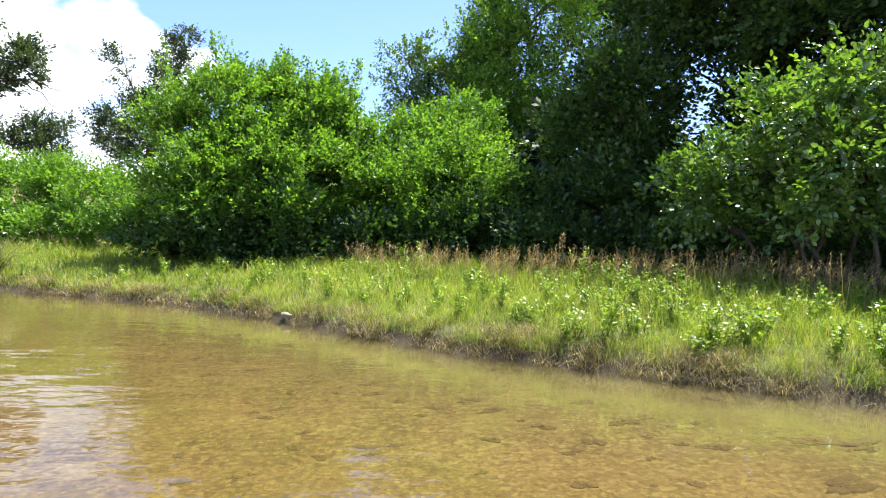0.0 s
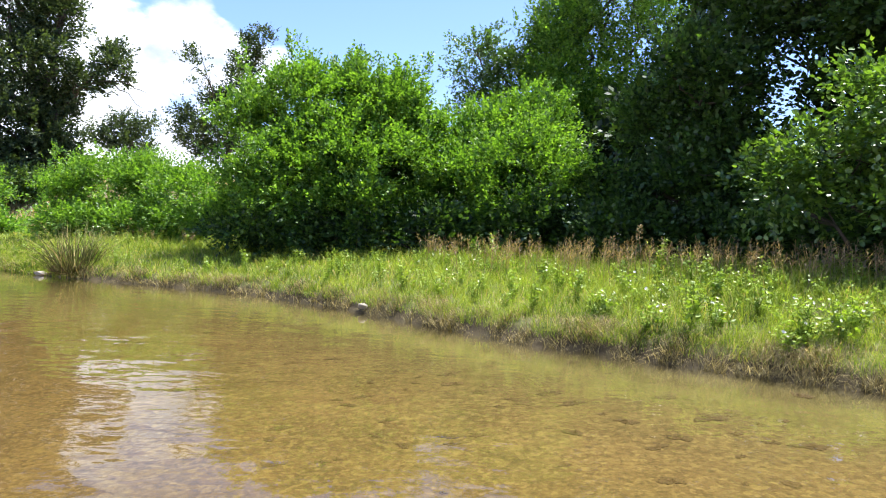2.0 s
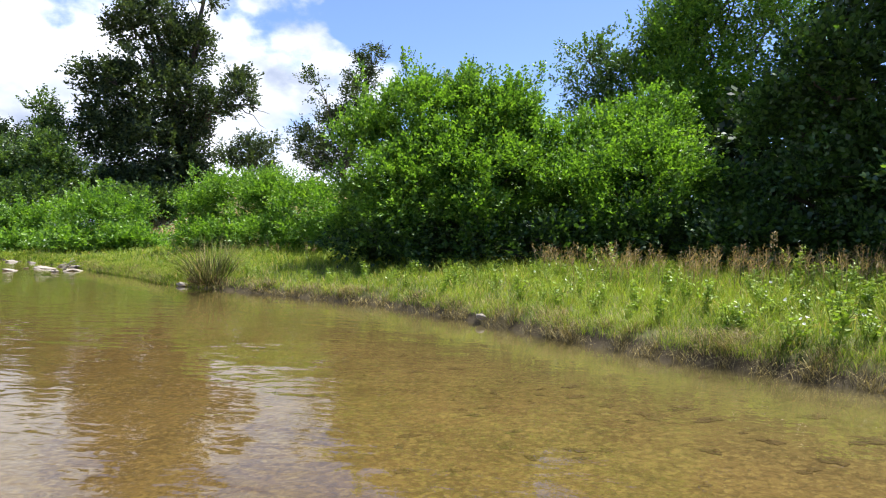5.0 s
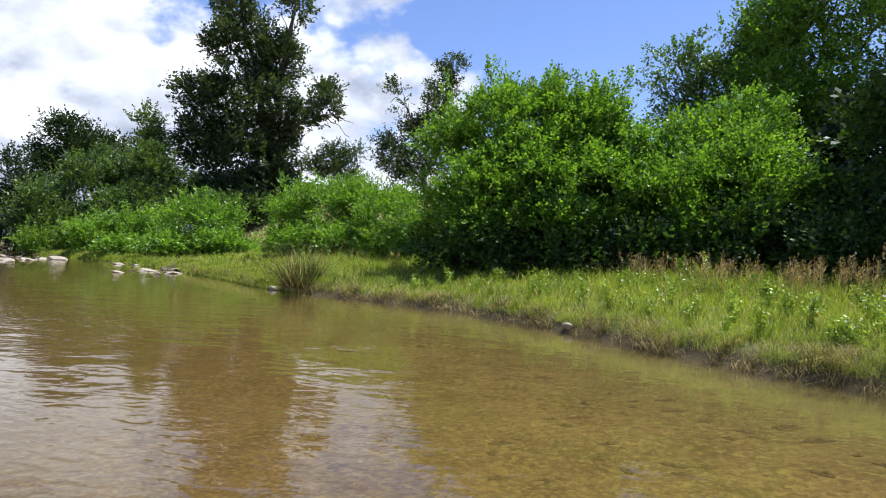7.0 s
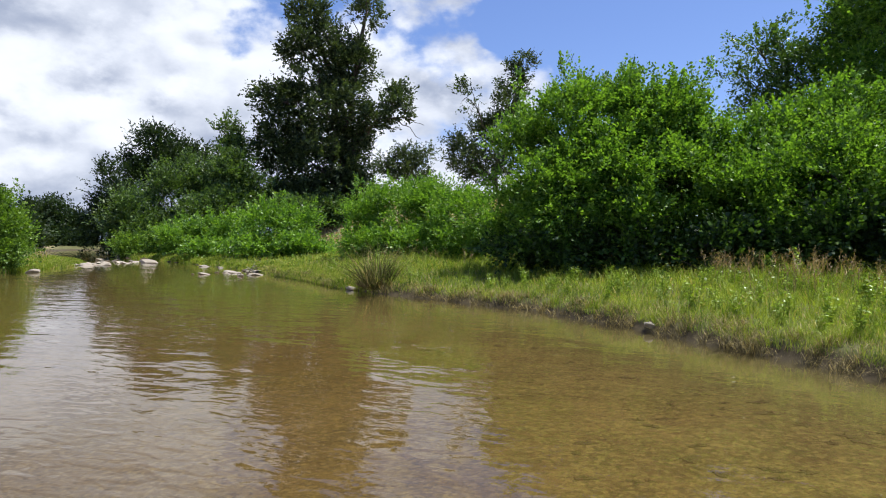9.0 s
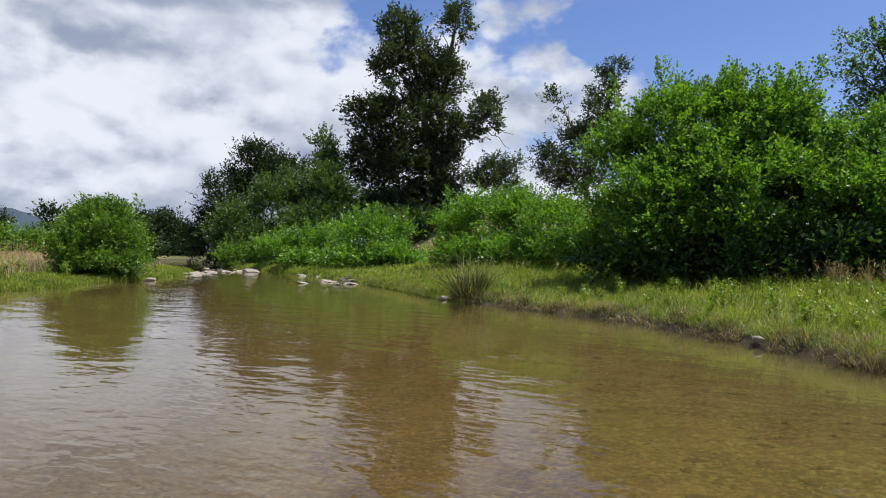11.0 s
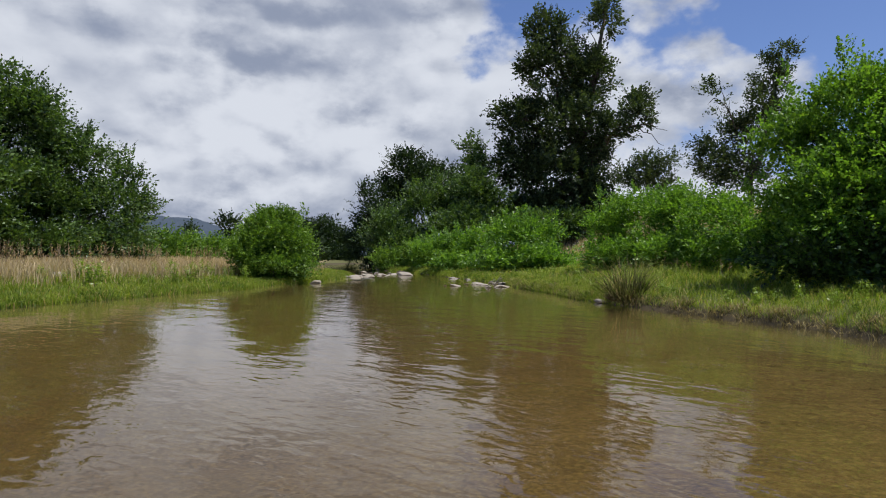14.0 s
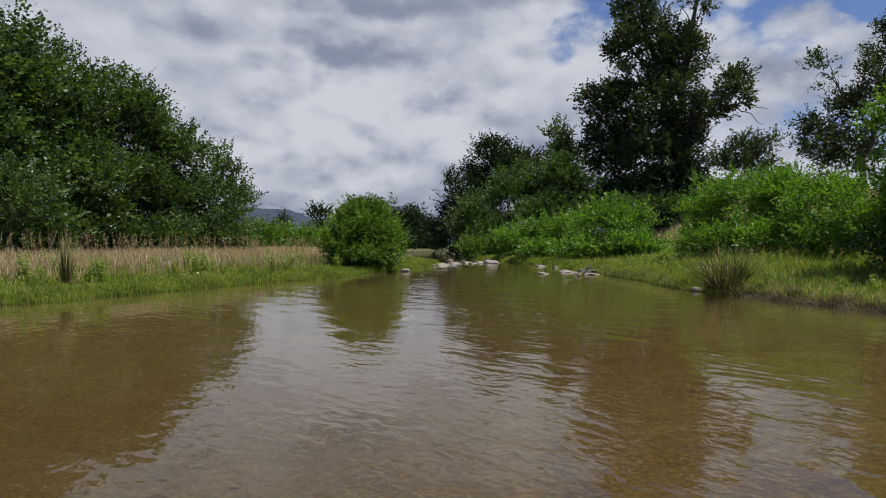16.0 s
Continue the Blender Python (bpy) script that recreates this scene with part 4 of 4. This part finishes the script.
blades(x, y, rng.uniform(0.2, 0.45, len(x)), r * 0.0011, np.full(len(x), 0.6), rng, M_DRYGRASS, "dry_grass", "dry pale grass on the raised terrace")


# brown seed heads of tall grass before the bushes
def seed_heads(n, lo, hi, r0, r1, s0, s1, h0, h1, seed, label, land_right=True):
    q = np.random.RandomState(seed)
    x, y, r = scatter(n, lo, hi, q, r0, r1)
    s, right = river(x, y)
    ok = (right == land_right) & (s > s0) & (s < s1) & (q.uniform(size=n) < 0.55 + 0.6 * wave(x, y, 0.7, seed))
    x, y, r = x[ok], y[ok], r[ok]
    n = len(x)
    z = height(x, y)
    h = q.uniform(h0, h1, n)
    lean = q.normal(size=(n, 2)) * 0.16
    root, top = np.stack([x, y, z], 1), np.stack([x + lean[:, 0] * h, y + lean[:, 1] * h, z + h], 1)
    V, k = [], 0
    w = np.maximum(0.0016, r * 0.00026)[:, None]
    side = unit(np.stack([y, -x, 0 * x], 1))
    V.append(np.stack([root - side * w, root + side * w, top + side * w * 0.5, top - side * w * 0.5], 1))
    for j in range(13):
        t = 0.62 + 0.38 * j / 12
        a = root + (top - root) * t
        ang = q.uniform(0, 6.28, n)
        out = np.stack([np.cos(ang), np.sin(ang), q.uniform(0.2, 1.2, n)], 1) * (0.075 * (1.25 - (t - 0.62) / 0.38) * q.uniform(0.4, 1.3, n))[:, None]
        sd = unit(np.cross(out, [0.2, 0.3, 1.0])) * np.maximum(0.0026, r * 0.00042)[:, None]
        V.append(np.stack([a - sd * 0.4, a + out * 0.5 - sd, a + out, a + out * 0.5 + sd], 1))
    v = np.concatenate(V).reshape(-1, 3)
    m = len(v) // 4
    return tagged(raw_object("seed_heads", v, np.full(m, 4), np.arange(4 * m), M_SEED), label, "grass", kind="stuff")


seed_heads(3900, -44, 8, 5.4, 13.0, 1.9, 3.6, 0.34, 0.54, 51, "tall brown grass panicles at the edge of the shade")
seed_heads(800, 12, 40, 7.0, 22.0, 2.6, 4.6, 0.30, 0.50, 52, "sparse brown grass panicles before the hazel")
seed_heads(1500, 60, 100, 14.0, 30.0, 3.5, 12.0, 0.6, 0.9, 53, "reddish-brown tall grass panicles on the dry meadow", False)


def stalk(name, base, h, seed, label):
    """One tall single stalk with a loose brown head."""
    q = np.random.RandomState(seed)
    z = float(height(np.array([base[0]]), np.array([base[1]]))[0])
    root = new(name)
    root.location = (base[0], base[1], z)
    limbs = Limbs()
    limbs.add(bent((0, 0, -0.03), (0.03, 0.0, h), q, 0, 6, 0.02), np.linspace(0.005, 0.002, 6), 5)
    limbs.make("stem", M_RUSH, root)
    n = 70
    t = q.uniform(0.74, 1.0, n)
    a = q.uniform(0, 6.28, n)
    p = np.stack([0.03 * t, 0 * t, t * h], 1)
    d = unit(np.stack([np.cos(a), np.sin(a), 0.8 + 0 * a], 1))
    p = p + d * (0.07 * (1.15 - t))[:, None]
    v, sizes, loops = leaf_mesh(p, d, unit(q.normal(size=(n, 3))), np.full(n, 0.03), np.full(n, 0.012), False)
    raw_object("seed_head", v, sizes, loops, M_SEED, root)
    return tagged(root, label, "grass", "single tall stalks")


stalk("dock_stalk", (1.01, 7.33), 0.58, 61, "single tall reddish dock stalk above the grass")
stalk("dock_stalk", (1.29, 7.29), 0.66, 62, "single tall pale seed stalk above the grass")


def rush_clump(x, y, h, n, spread, seed, label):
    q = np.random.RandomState(seed)
    z = float(height(np.array([x]), np.array([y]))[0])
    root = new("rush_clump")
    root.location = (x, y, z)
    a = q.uniform(0, 6.28, n)
    rr = spread * 0.28 * np.sqrt(q.uniform(size=n))
    p = np.stack([np.cos(a) * rr, np.sin(a) * rr, np.full(n, -0.04)], 1)
    ln = q.uniform(0.1, 1.0, n) ** 1.3 * spread * 1.5
    b = a + q.normal(size=n) * 0.5
    hh = h * q.uniform(0.55, 1.05, n) * (1 - 0.25 * ln / (spread * 1.5))
    top = p + np.stack([np.cos(b) * ln, np.sin(b) * ln, hh], 1)
    mid = p * 0.6 + top * 0.4 + np.array([0, 0, 1.0]) * (0.16 * hh)[:, None]
    w = 0.004
    side = np.stack([-np.sin(b), np.cos(b), 0 * b], 1) * w
    back = np.stack([np.cos(b), np.sin(b), 0 * b], 1) * w
    v = np.stack([p - side, p + side, p + back * 1.5, mid - side, mid + side, mid + back * 1.5, top], 1).reshape(-1, 3)
    k = np.arange(n)[:, None] * 7
    loops = (k + np.array([0, 1, 4, 3, 1, 2, 5, 4, 2, 0, 3, 5, 3, 4, 6, 4, 5, 6, 5, 3, 6])).ravel()
    raw_object("foliage", v, np.tile([4, 4, 4, 3, 3, 3], n), loops, M_RUSH, root)
    m = n // 2
    a = q.uniform(0, 6.28, m)
    rr = spread * 0.36 * np.sqrt(q.uniform(size=m))
    p = np.stack([np.cos(a) * rr, np.sin(a) * rr, np.full(m, -0.03)], 1)
    d = unit(np.stack([np.cos(a) * 1.1, np.sin(a) * 1.1, q.uniform(0.1, 1.2, m)], 1) + q.normal(size=(m, 3)) * 0.3)
    L = q.uniform(0.12, 0.34, m) * h
    v, sizes, loops = leaf_mesh(p, d, unit(q.normal(size=(m, 3))), L, L * 0.07, False)
    raw_object("dead_base", v, sizes, loops, M_DEAD, root)
    return tagged(root, label, "rush", "rush clumps")


M_DEAD = blade_material("dead_rush", (0.06, 0.04, 0.022), (0.19, 0.13, 0.07), 0.1, 0.1)
rush_clump(-7.25, 10.22, 0.98, 230, 0.95, 71, "big rush clump with a dark withered base at the water")
rush_clump(-12.75, 0.55, 0.95, 120, 0.13, 72, "slim upright rush clump on the low grassy bank")


def herb_template(name, label, seed, h, stems, leaf, mat, bushy=1.0, thick=1.0):
    """A leafy herb: stems with leaves all along, and flowers at the tips."""
    q = np.random.RandomState(seed)
    root = new(name)
    limbs = Limbs()
    P, D, S, tips = [], [], [], []
    for _ in range(stems):
        a, tilt = q.uniform(0, 6.28), q.uniform(0.05, 0.45) * bushy
        top = np.array([math.cos(a) * tilt * h, math.sin(a) * tilt * h, h * q.uniform(0.6, 1.0)])
        line = bent(q.normal(size=3) * [0.02, 0.02, 0] - [0, 0, 0.03], top, q, 0.03, 6, 0.04)
        limbs.add(line, np.linspace(0.0035, 0.0015, 6), 4)
        tips.append(line[-1])
        m = int((h / leaf * 2.6 + 3) * thick)
        for j in range(m):
            t = q.uniform(0.2, 1.0)
            p = np.array([np.interp(t, np.linspace(0, 1, 6), line[:, c]) for c in range(3)])
            b = q.uniform(0, 6.28)
            P.append(p)
            D.append((math.cos(b), math.sin(b), q.uniform(-0.2, 0.9)))
            S.append(leaf * q.uniform(0.5, 1.15) * (1.15 - 0.5 * t))
    limbs.make("stem", M_GRASS, root)
    P, D, S = np.array(P), unit(np.array(D)), np.array(S)
    N = unit(np.array([0, 0, 1.0]) + q.normal(size=P.shape) * 0.4)
    v, sizes, loops = leaf_mesh(P, D, N, S, S * q.uniform(0.4, 0.55, len(S)), False)
    raw_object("foliage", v, sizes, loops, mat, root)
    return tagged(root, label, "herb"), tips


def plant_at(ob, x, y, turn=0.0, size=1.0):
    z = float(height(np.array([float(x)]), np.array([float(y)]))[0])
    ob.matrix_basis = Matrix.LocRotScale((x, y, z), Euler((0, 0, turn)), (size, size, size))
    return ob


templates = []
for k, (h, st, lf, label) in enumerate([(0.28, 7, 0.055, "leafy green herb among the bank grass"), (0.22, 9, 0.045, "low bushy green herb among the bank grass"),
                                        (0.40, 5, 0.062, "tall leafy green herb standing in the grass"), (0.32, 8, 0.05, "pale green bushy herb on the bank")]):
    templates.append(herb_template("herb_plant", label, 80 + k, h, st, lf, M_HERB)[0])
q = np.random.RandomState(90)
spots = []
while len(spots) < 270:
    if q.uniform() < 0.8:
        a, rr = radians(q.uniform(-36, 56)), math.exp(q.uniform(math.log(4.8), math.log(22)))
    else:
        a, rr = radians(q.uniform(56, 98)), math.exp(q.uniform(math.log(11.5), math.log(22)))
    px, py = -math.sin(a) * rr, math.cos(a) * rr
    s, right = river(np.array([px]), np.array([py]))
    if (right[0] and 0.3 < s[0] < 4.2) or (not right[0] and 0.6 < s[0] < 2.3):
        if rr < 6.0 and q.uniform() < 0.4:
            continue
        spots.append((px, py))
for i, (px, py) in enumerate(spots):
    src = templates[i % 4]
    size = q.uniform(0.7, 1.25) * (1.5 if px < -9.5 and py < 9 else 1.0)
    if i < 4:
        ob = src
    else:
        ob = copy_thing(src, Matrix.Identity(4))
    plant_at(ob, px, py, q.uniform(0, 6.28), size)
    tagged(ob, group="herbs on the banks")


for k, (px, py) in enumerate([(-20.4, 5.3), (-18.8, 3.7), (-16.9, 3.9), (-19.2, 5.7), (-16.6, 5.7), (-20.4, 8.2), (-18.6, 6.9), (-15.4, 2.4), (-18.9, 7.6), (-14.3, 1.1)]):
    ob = copy_thing(templates[(2, 3)[k % 2]], Matrix.Identity(4))
    plant_at(ob, px, py, k * 1.3, 1.25 + 0.35 * math.sin(k * 2.3))
    tagged(ob, "tall leafy weed at the edge of the dry meadow", group="herbs on the banks")


# bindweed-like plants with white flowers
def flower_mesh(seed):
    """A shallow white funnel with a wavy rim."""
    q = np.random.RandomState(seed)
    m = 10
    v, f = [(0, 0, -0.012)], []
    for ring, (rad, z) in enumerate(((0.010, 0.0), (0.024, 0.008))):
        for j in range(m):
            a = j / m * 2 * math.pi
            k = rad * (1 + 0.10 * math.sin(5 * a) * ring + q.uniform(-0.04, 0.04))
            v.append((math.cos(a) * k, math.sin(a) * k, z + q.uniform(-0.002, 0.002)))
    for j in range(m):
        n = (j + 1) % m
        f.append((0, 1 + n, 1 + j))
        f.append((1 + j, 1 + n, 1 + m + n, 1 + m + j))
    me = bpy.data.meshes.new("flower")
    me.from_pydata(v, [], f)
    me.materials.append(M_PETAL)
    return me


FLOWER = [flower_mesh(s) for s in (1, 2, 3)]


def flowering(x, y, h, seed, stems, flowers, spread):
    q = np.random.RandomState(seed)
    root, tips = herb_template("flowering_plant", "bushy green bindweed with open white flowers", seed, h, stems, 0.052, M_HERB, spread, 1.4)
    plant_at(root, x, y)
    for j in range(flowers):
        t = tips[j % len(tips)]
        ob = new("flower", FLOWER[j % 3])
        ob.parent = root
        k = q.uniform(0.55, 1.05)
        ob.matrix_basis = Matrix.LocRotScale((t[0] * k + q.normal() * 0.05, t[1] * k + q.normal() * 0.05, t[2] * k + 0.02),
                                             Euler((q.uniform(-0.5, 1.2), q.uniform(-0.9, 0.9), q.uniform(-1.6, 1.6))), [q.uniform(0.32, 0.68)] * 3)
    return tagged(root, category="flowering plant", group="white-flowered plants")


for i, (fx, fy, fh, st, fl, sp) in enumerate([(1.02, 5.15, 0.28, 12, 4, 1.9), (1.95, 4.75, 0.36, 22, 9, 2.0), (2.35, 4.85, 0.38, 16, 5, 1.9), (1.80, 4.60, 0.22, 10, 3, 2.0),
                                              (2.85, 4.2, 0.28, 9, 3, 1.8), (0.75, 5.6, 0.28, 12, 4, 1.8), (1.5, 5.1, 0.30, 9, 3, 1.8), (1.05, 6.1, 0.34, 7, 3, 1.5)]):
    flowering(fx, fy, fh, 120 + i, st, fl, sp)
tall_weed, _ = herb_template("herb_plant", "tall thin weed rising above the grass", 140, 0.72, 2, 0.07, M_HERB, 0.5)
plant_at(tall_weed, -0.40, 7.55)
fern, _ = herb_template("herb_plant", "feathery green weed at the edge of the shade", 141, 0.55, 12, 0.06, M_HERB, 0.8)
plant_at(fern, 1.62, 7.5)


# stones
def stone_mesh(seed, flat):
    """A broken, worn river stone."""
    q = np.random.RandomState(seed)
    bm = bmesh.new()
    for _ in range(22):
        d = q.normal(size=3)
        d /= np.linalg.norm(d)
        bm.verts.new(Vector(d * [0.5, 0.42, 0.42 * flat] * q.uniform(0.82, 1.0)))
    hull = bmesh.ops.convex_hull(bm, input=bm.verts)
    bmesh.ops.delete(bm, geom=[v for v in bm.verts if not v.link_faces], context="VERTS")
    bmesh.ops.bevel(bm, geom=list(bm.edges), offset=0.03, segments=1, affect="EDGES", clamp_overlap=True)
    bmesh.ops.recalc_face_normals(bm, faces=bm.faces)
    me = bpy.data.meshes.new("stone")
    bm.to_mesh(me)
    bm.free()
    me.materials.append(M_STONE)
    return me


STONES = [stone_mesh(s, f) for s, f in ((1, 1.0), (2, 0.8), (3, 1.1), (4, 0.7))]


def stone(x, y, z, wx, wy, wz, i, label, group="stones in the shallows"):
    ob = new("stone", STONES[i % 4])
    ob.matrix_basis = Matrix.LocRotScale((x, y, z), Euler((0.15 * math.sin(i * 2.1), 0.15 * math.cos(i * 1.3), i * 1.7)), (wx, wy, wz))
    return tagged(ob, label, "stone", group)


PALE = "pale flat river stone lying in the shallows"
for i, (sx, sy, w) in enumerate([(-20.02, 17.58, 0.5), (-14.88, 12.97, 0.44), (-18.73, 17.2, 0.2), (-19.53, 18.53, 0.37), (-15.05, 14.3, 0.32), (-16.22, 15.96, 0.51), (-15.38, 15.52, 0.3), (-13.59, 13.05, 0.32), (-14.61, 15.1, 0.25), (-22.91, 22.9, 0.39), (-13.7, 13.57, 0.26)]):
    stone(sx, sy, 0.01, w * 1.25, w * 0.85, w * (0.30 + 0.08 * (i % 4)), i, PALE)
for i, (sx, sy, w) in enumerate([(-24.88, 18.94, 0.8), (-29.44, 19.74, 0.48), (-26.92, 17.09, 0.33), (-24.13, 14.53, 0.34), (-22.35, 13.14, 0.26), (-22.71, 13.96, 0.36), (-18.3, 10.22, 0.36), (-26.9, 19.56, 0.28), (-28.13, 19.64, 0.26), (-26.17, 16.34, 0.26), (-23.77, 15.24, 0.22), (-25.75, 15.1, 0.25), (-25.63, 17.44, 0.19), (-28.06, 17.17, 0.25)]):
    stone(sx, sy, 0.02, w * 1.25, w * 0.9, w * (0.42 + 0.1 * (i % 4)), i + 2, "pale river stone at the head of the riffle", "stones at the riffle")
stone(-1.66, 7.10, 0.07, 0.26, 0.17, 0.13, 1, "small whitish stone at the muddy edge", "stones on the bank")
stone(-7.95, 10.42, 0.02, 0.30, 0.2, 0.14, 2, "small pale stone beside the rush clump", "stones on the bank")
q = np.random.RandomState(150)
for i in range(70):
    a, rr = radians(q.uniform(56, 96)), q.uniform(14.5, 23)
    px, py = -math.sin(a) * rr, math.cos(a) * rr
    s, right = river(np.array([px]), np.array([py]))
    if right[0] or not 1.8 < s[0] < 6:
        continue
    w = q.uniform(0.12, 0.42)
    z = float(height(np.array([px]), np.array([py]))[0])
    stone(px, py, z + w * 0.16, w, w * 0.8, w * 0.9, i, "pale rounded stone lying in the dry meadow", "stones on the meadow")


q = np.random.RandomState(155)
for i in range(46):
    u = q.uniform()
    sx, sy = -22.6 - 4.2 * u + q.normal() * 0.55, 13.9 + 4.8 * u + q.normal() * 0.55
    w = q.uniform(0.14, 0.50)
    z = max(float(height(np.array([sx]), np.array([sy]))[0]), -0.02)
    stone(sx, sy, z + w * 0.05, w * 1.3, w * 0.9, w * q.uniform(0.28, 0.5), i, "pale flat stone on the gravel bar of the riffle", "stones at the riffle")
for i in range(12):
    sx, sy = (-14.4 + q.normal() * 0.5, 13.75 + q.normal() * 0.35) if i % 2 else (-15.5 + q.normal() * 0.4, 15.2 + q.normal() * 0.4)
    w = q.uniform(0.16, 0.40)
    z = max(float(height(np.array([sx]), np.array([sy]))[0]), 0.0)
    stone(sx, sy, z + w * 0.06, w * 1.4, w * 0.9, w * q.uniform(0.22, 0.40), i, PALE)


def driftwood(x, y):
    """A bleached forked stick stuck among the stones."""
    q = np.random.RandomState(156)
    root = new("driftwood")
    root.location = (x, y, float(height(np.array([x]), np.array([y]))[0]))
    limbs = Limbs()
    stem = bent((-0.25, 0, 0.0), (0.2, 0.05, 0.34), q, 0.05, 6, 0.05)
    limbs.add(stem, np.linspace(0.028, 0.012, 6), 6)
    for tip in ((0.34, 0.0, 0.28), (0.12, 0.1, 0.42), (-0.05, -0.1, 0.30)):
        limbs.add(bent(stem[3], tip, q, 0.03, 4, 0.05), np.linspace(0.014, 0.005, 4), 5)
    limbs.make("stick", M_STONE, root)
    return tagged(root, "bleached forked driftwood stick among the pale stones", "driftwood")


driftwood(-14.9, 14.75)


# dark clumps of algae and sunken leaves on the river bed
def algae_clump(cx, cy, w, seed):
    """A low ragged mat that follows the sandy bed, uneven on top, with a frayed outline."""
    q = np.random.RandomState(seed)
    m, rings = 30, 5
    a = np.arange(m) / m * 2 * math.pi
    turn = q.uniform(-0.5, 0.5)
    arm = 0.6 + sum(q.uniform(0.3, 1.0) * 0.26 / k ** 0.5 * np.sin(k * a + q.uniform(0, 6.28)) for k in (1, 2, 3, 5, 8))
    arm = np.maximum(arm * q.uniform(0.85, 1.15, m), 0.15)
    px, py, pz = [0.0], [0.0], [0.02]
    for k in range(1, rings + 1):
        t = k / rings
        ex, ey = np.cos(a) * arm * t * w * 1.25, np.sin(a) * arm * t * w * 0.75
        px += list(ex * math.cos(turn) - ey * math.sin(turn))
        py += list(ex * math.sin(turn) + ey * math.cos(turn))
        pz += list((0.003 + 0.03 * w * (1 - t * t) * q.uniform(0.3, 1.3, m)) if k < rings else np.full(m, -0.02))
    px, py, pz = np.array(px), np.array(py), np.array(pz)
    z0 = float(height(np.array([cx]), np.array([cy]))[0])
    pz = np.minimum(pz + height(px + cx, py + cy), -0.006) - z0
    f = []
    for j in range(m):
        f.append((0, 1 + j, 1 + (j + 1) % m))
        for k in range(rings - 1):
            c, d = 1 + k * m + j, 1 + k * m + (j + 1) % m
            f.append((c, c + m, d + m, d))
    ob = mesh_object("algae_clump", np.stack([px, py, pz], 1), f, M_DARKSTONE, smooth=True)
    ob.location = (cx, cy, z0)
    return tagged(ob, "dark sunken clump of algae on the sandy bed", "algae", "clumps on the river bed")


spots = [(-0.48, 4.8, 0.10), (-0.24, 4.4, 0.08), (0.02, 4.25, 0.13), (0.25, 4.42, 0.08), (0.36, 4.18, 0.13), (0.93, 4.25, 0.12), (1.1, 3.94, 0.14), (1.26, 4.02, 0.10), (1.52, 3.55, 0.12), (2.04, 3.56, 0.19),
         (2.27, 3.48, 0.17), (1.89, 3.06, 0.2), (-0.77, 3.84, 0.07), (0.41, 5.04, 0.06), (0.69, 3.04, 0.10), (0.61, 3.82, 0.09), (-0.23, 3.67, 0.07), (1.72, 4.21, 0.08)]
q = np.random.RandomState(160)
while len(spots) < 90:
    a, rr = radians(q.uniform(-34, 45)), math.exp(q.uniform(math.log(2.8), math.log(9)))
    px, py = -math.sin(a) * rr, math.cos(a) * rr
    s, right = river(np.array([px]), np.array([py]))
    if right[0] and -2.6 < s[0] < -0.35 and float(wave(np.array([px]), np.array([py]), 1.3, 44)[0]) > -0.25:
        spots.append((px, py, q.uniform(0.15, 1.0) ** 1.5 * 0.10 + 0.015))
for i, (px, py, w) in enumerate(spots):
    algae_clump(px, py, w, 400 + i)


# bare dead boughs on the old poplar
def dead_boughs():
    q = np.random.RandomState(170)
    root = new("dead_bough")
    root.location = (-26.6, 38.7, 10.4)
    off = np.array(root.location)
    limbs = Limbs()
    a = np.array((-25.63, 39.34, 10.05)) - off
    for tip in ((-23.73, 40.5, 9.62), (-23.95, 40.37, 8.63), (-24.2, 40.1, 9.9)):
        limbs.add(bent(a, np.array(tip) - off, q, 0.08, 7, 0.05), np.linspace(0.05, 0.015, 7), 5)
    limbs.add(bent((-0.8, -0.6, 0), a, q, 0, 4, 0.02), np.linspace(0.07, 0.05, 4), 5)
    limbs.make("branch", M_BARK, root)
    return tagged(root, "bare dead bough sticking out of the old poplar", "branch")


dead_boughs()
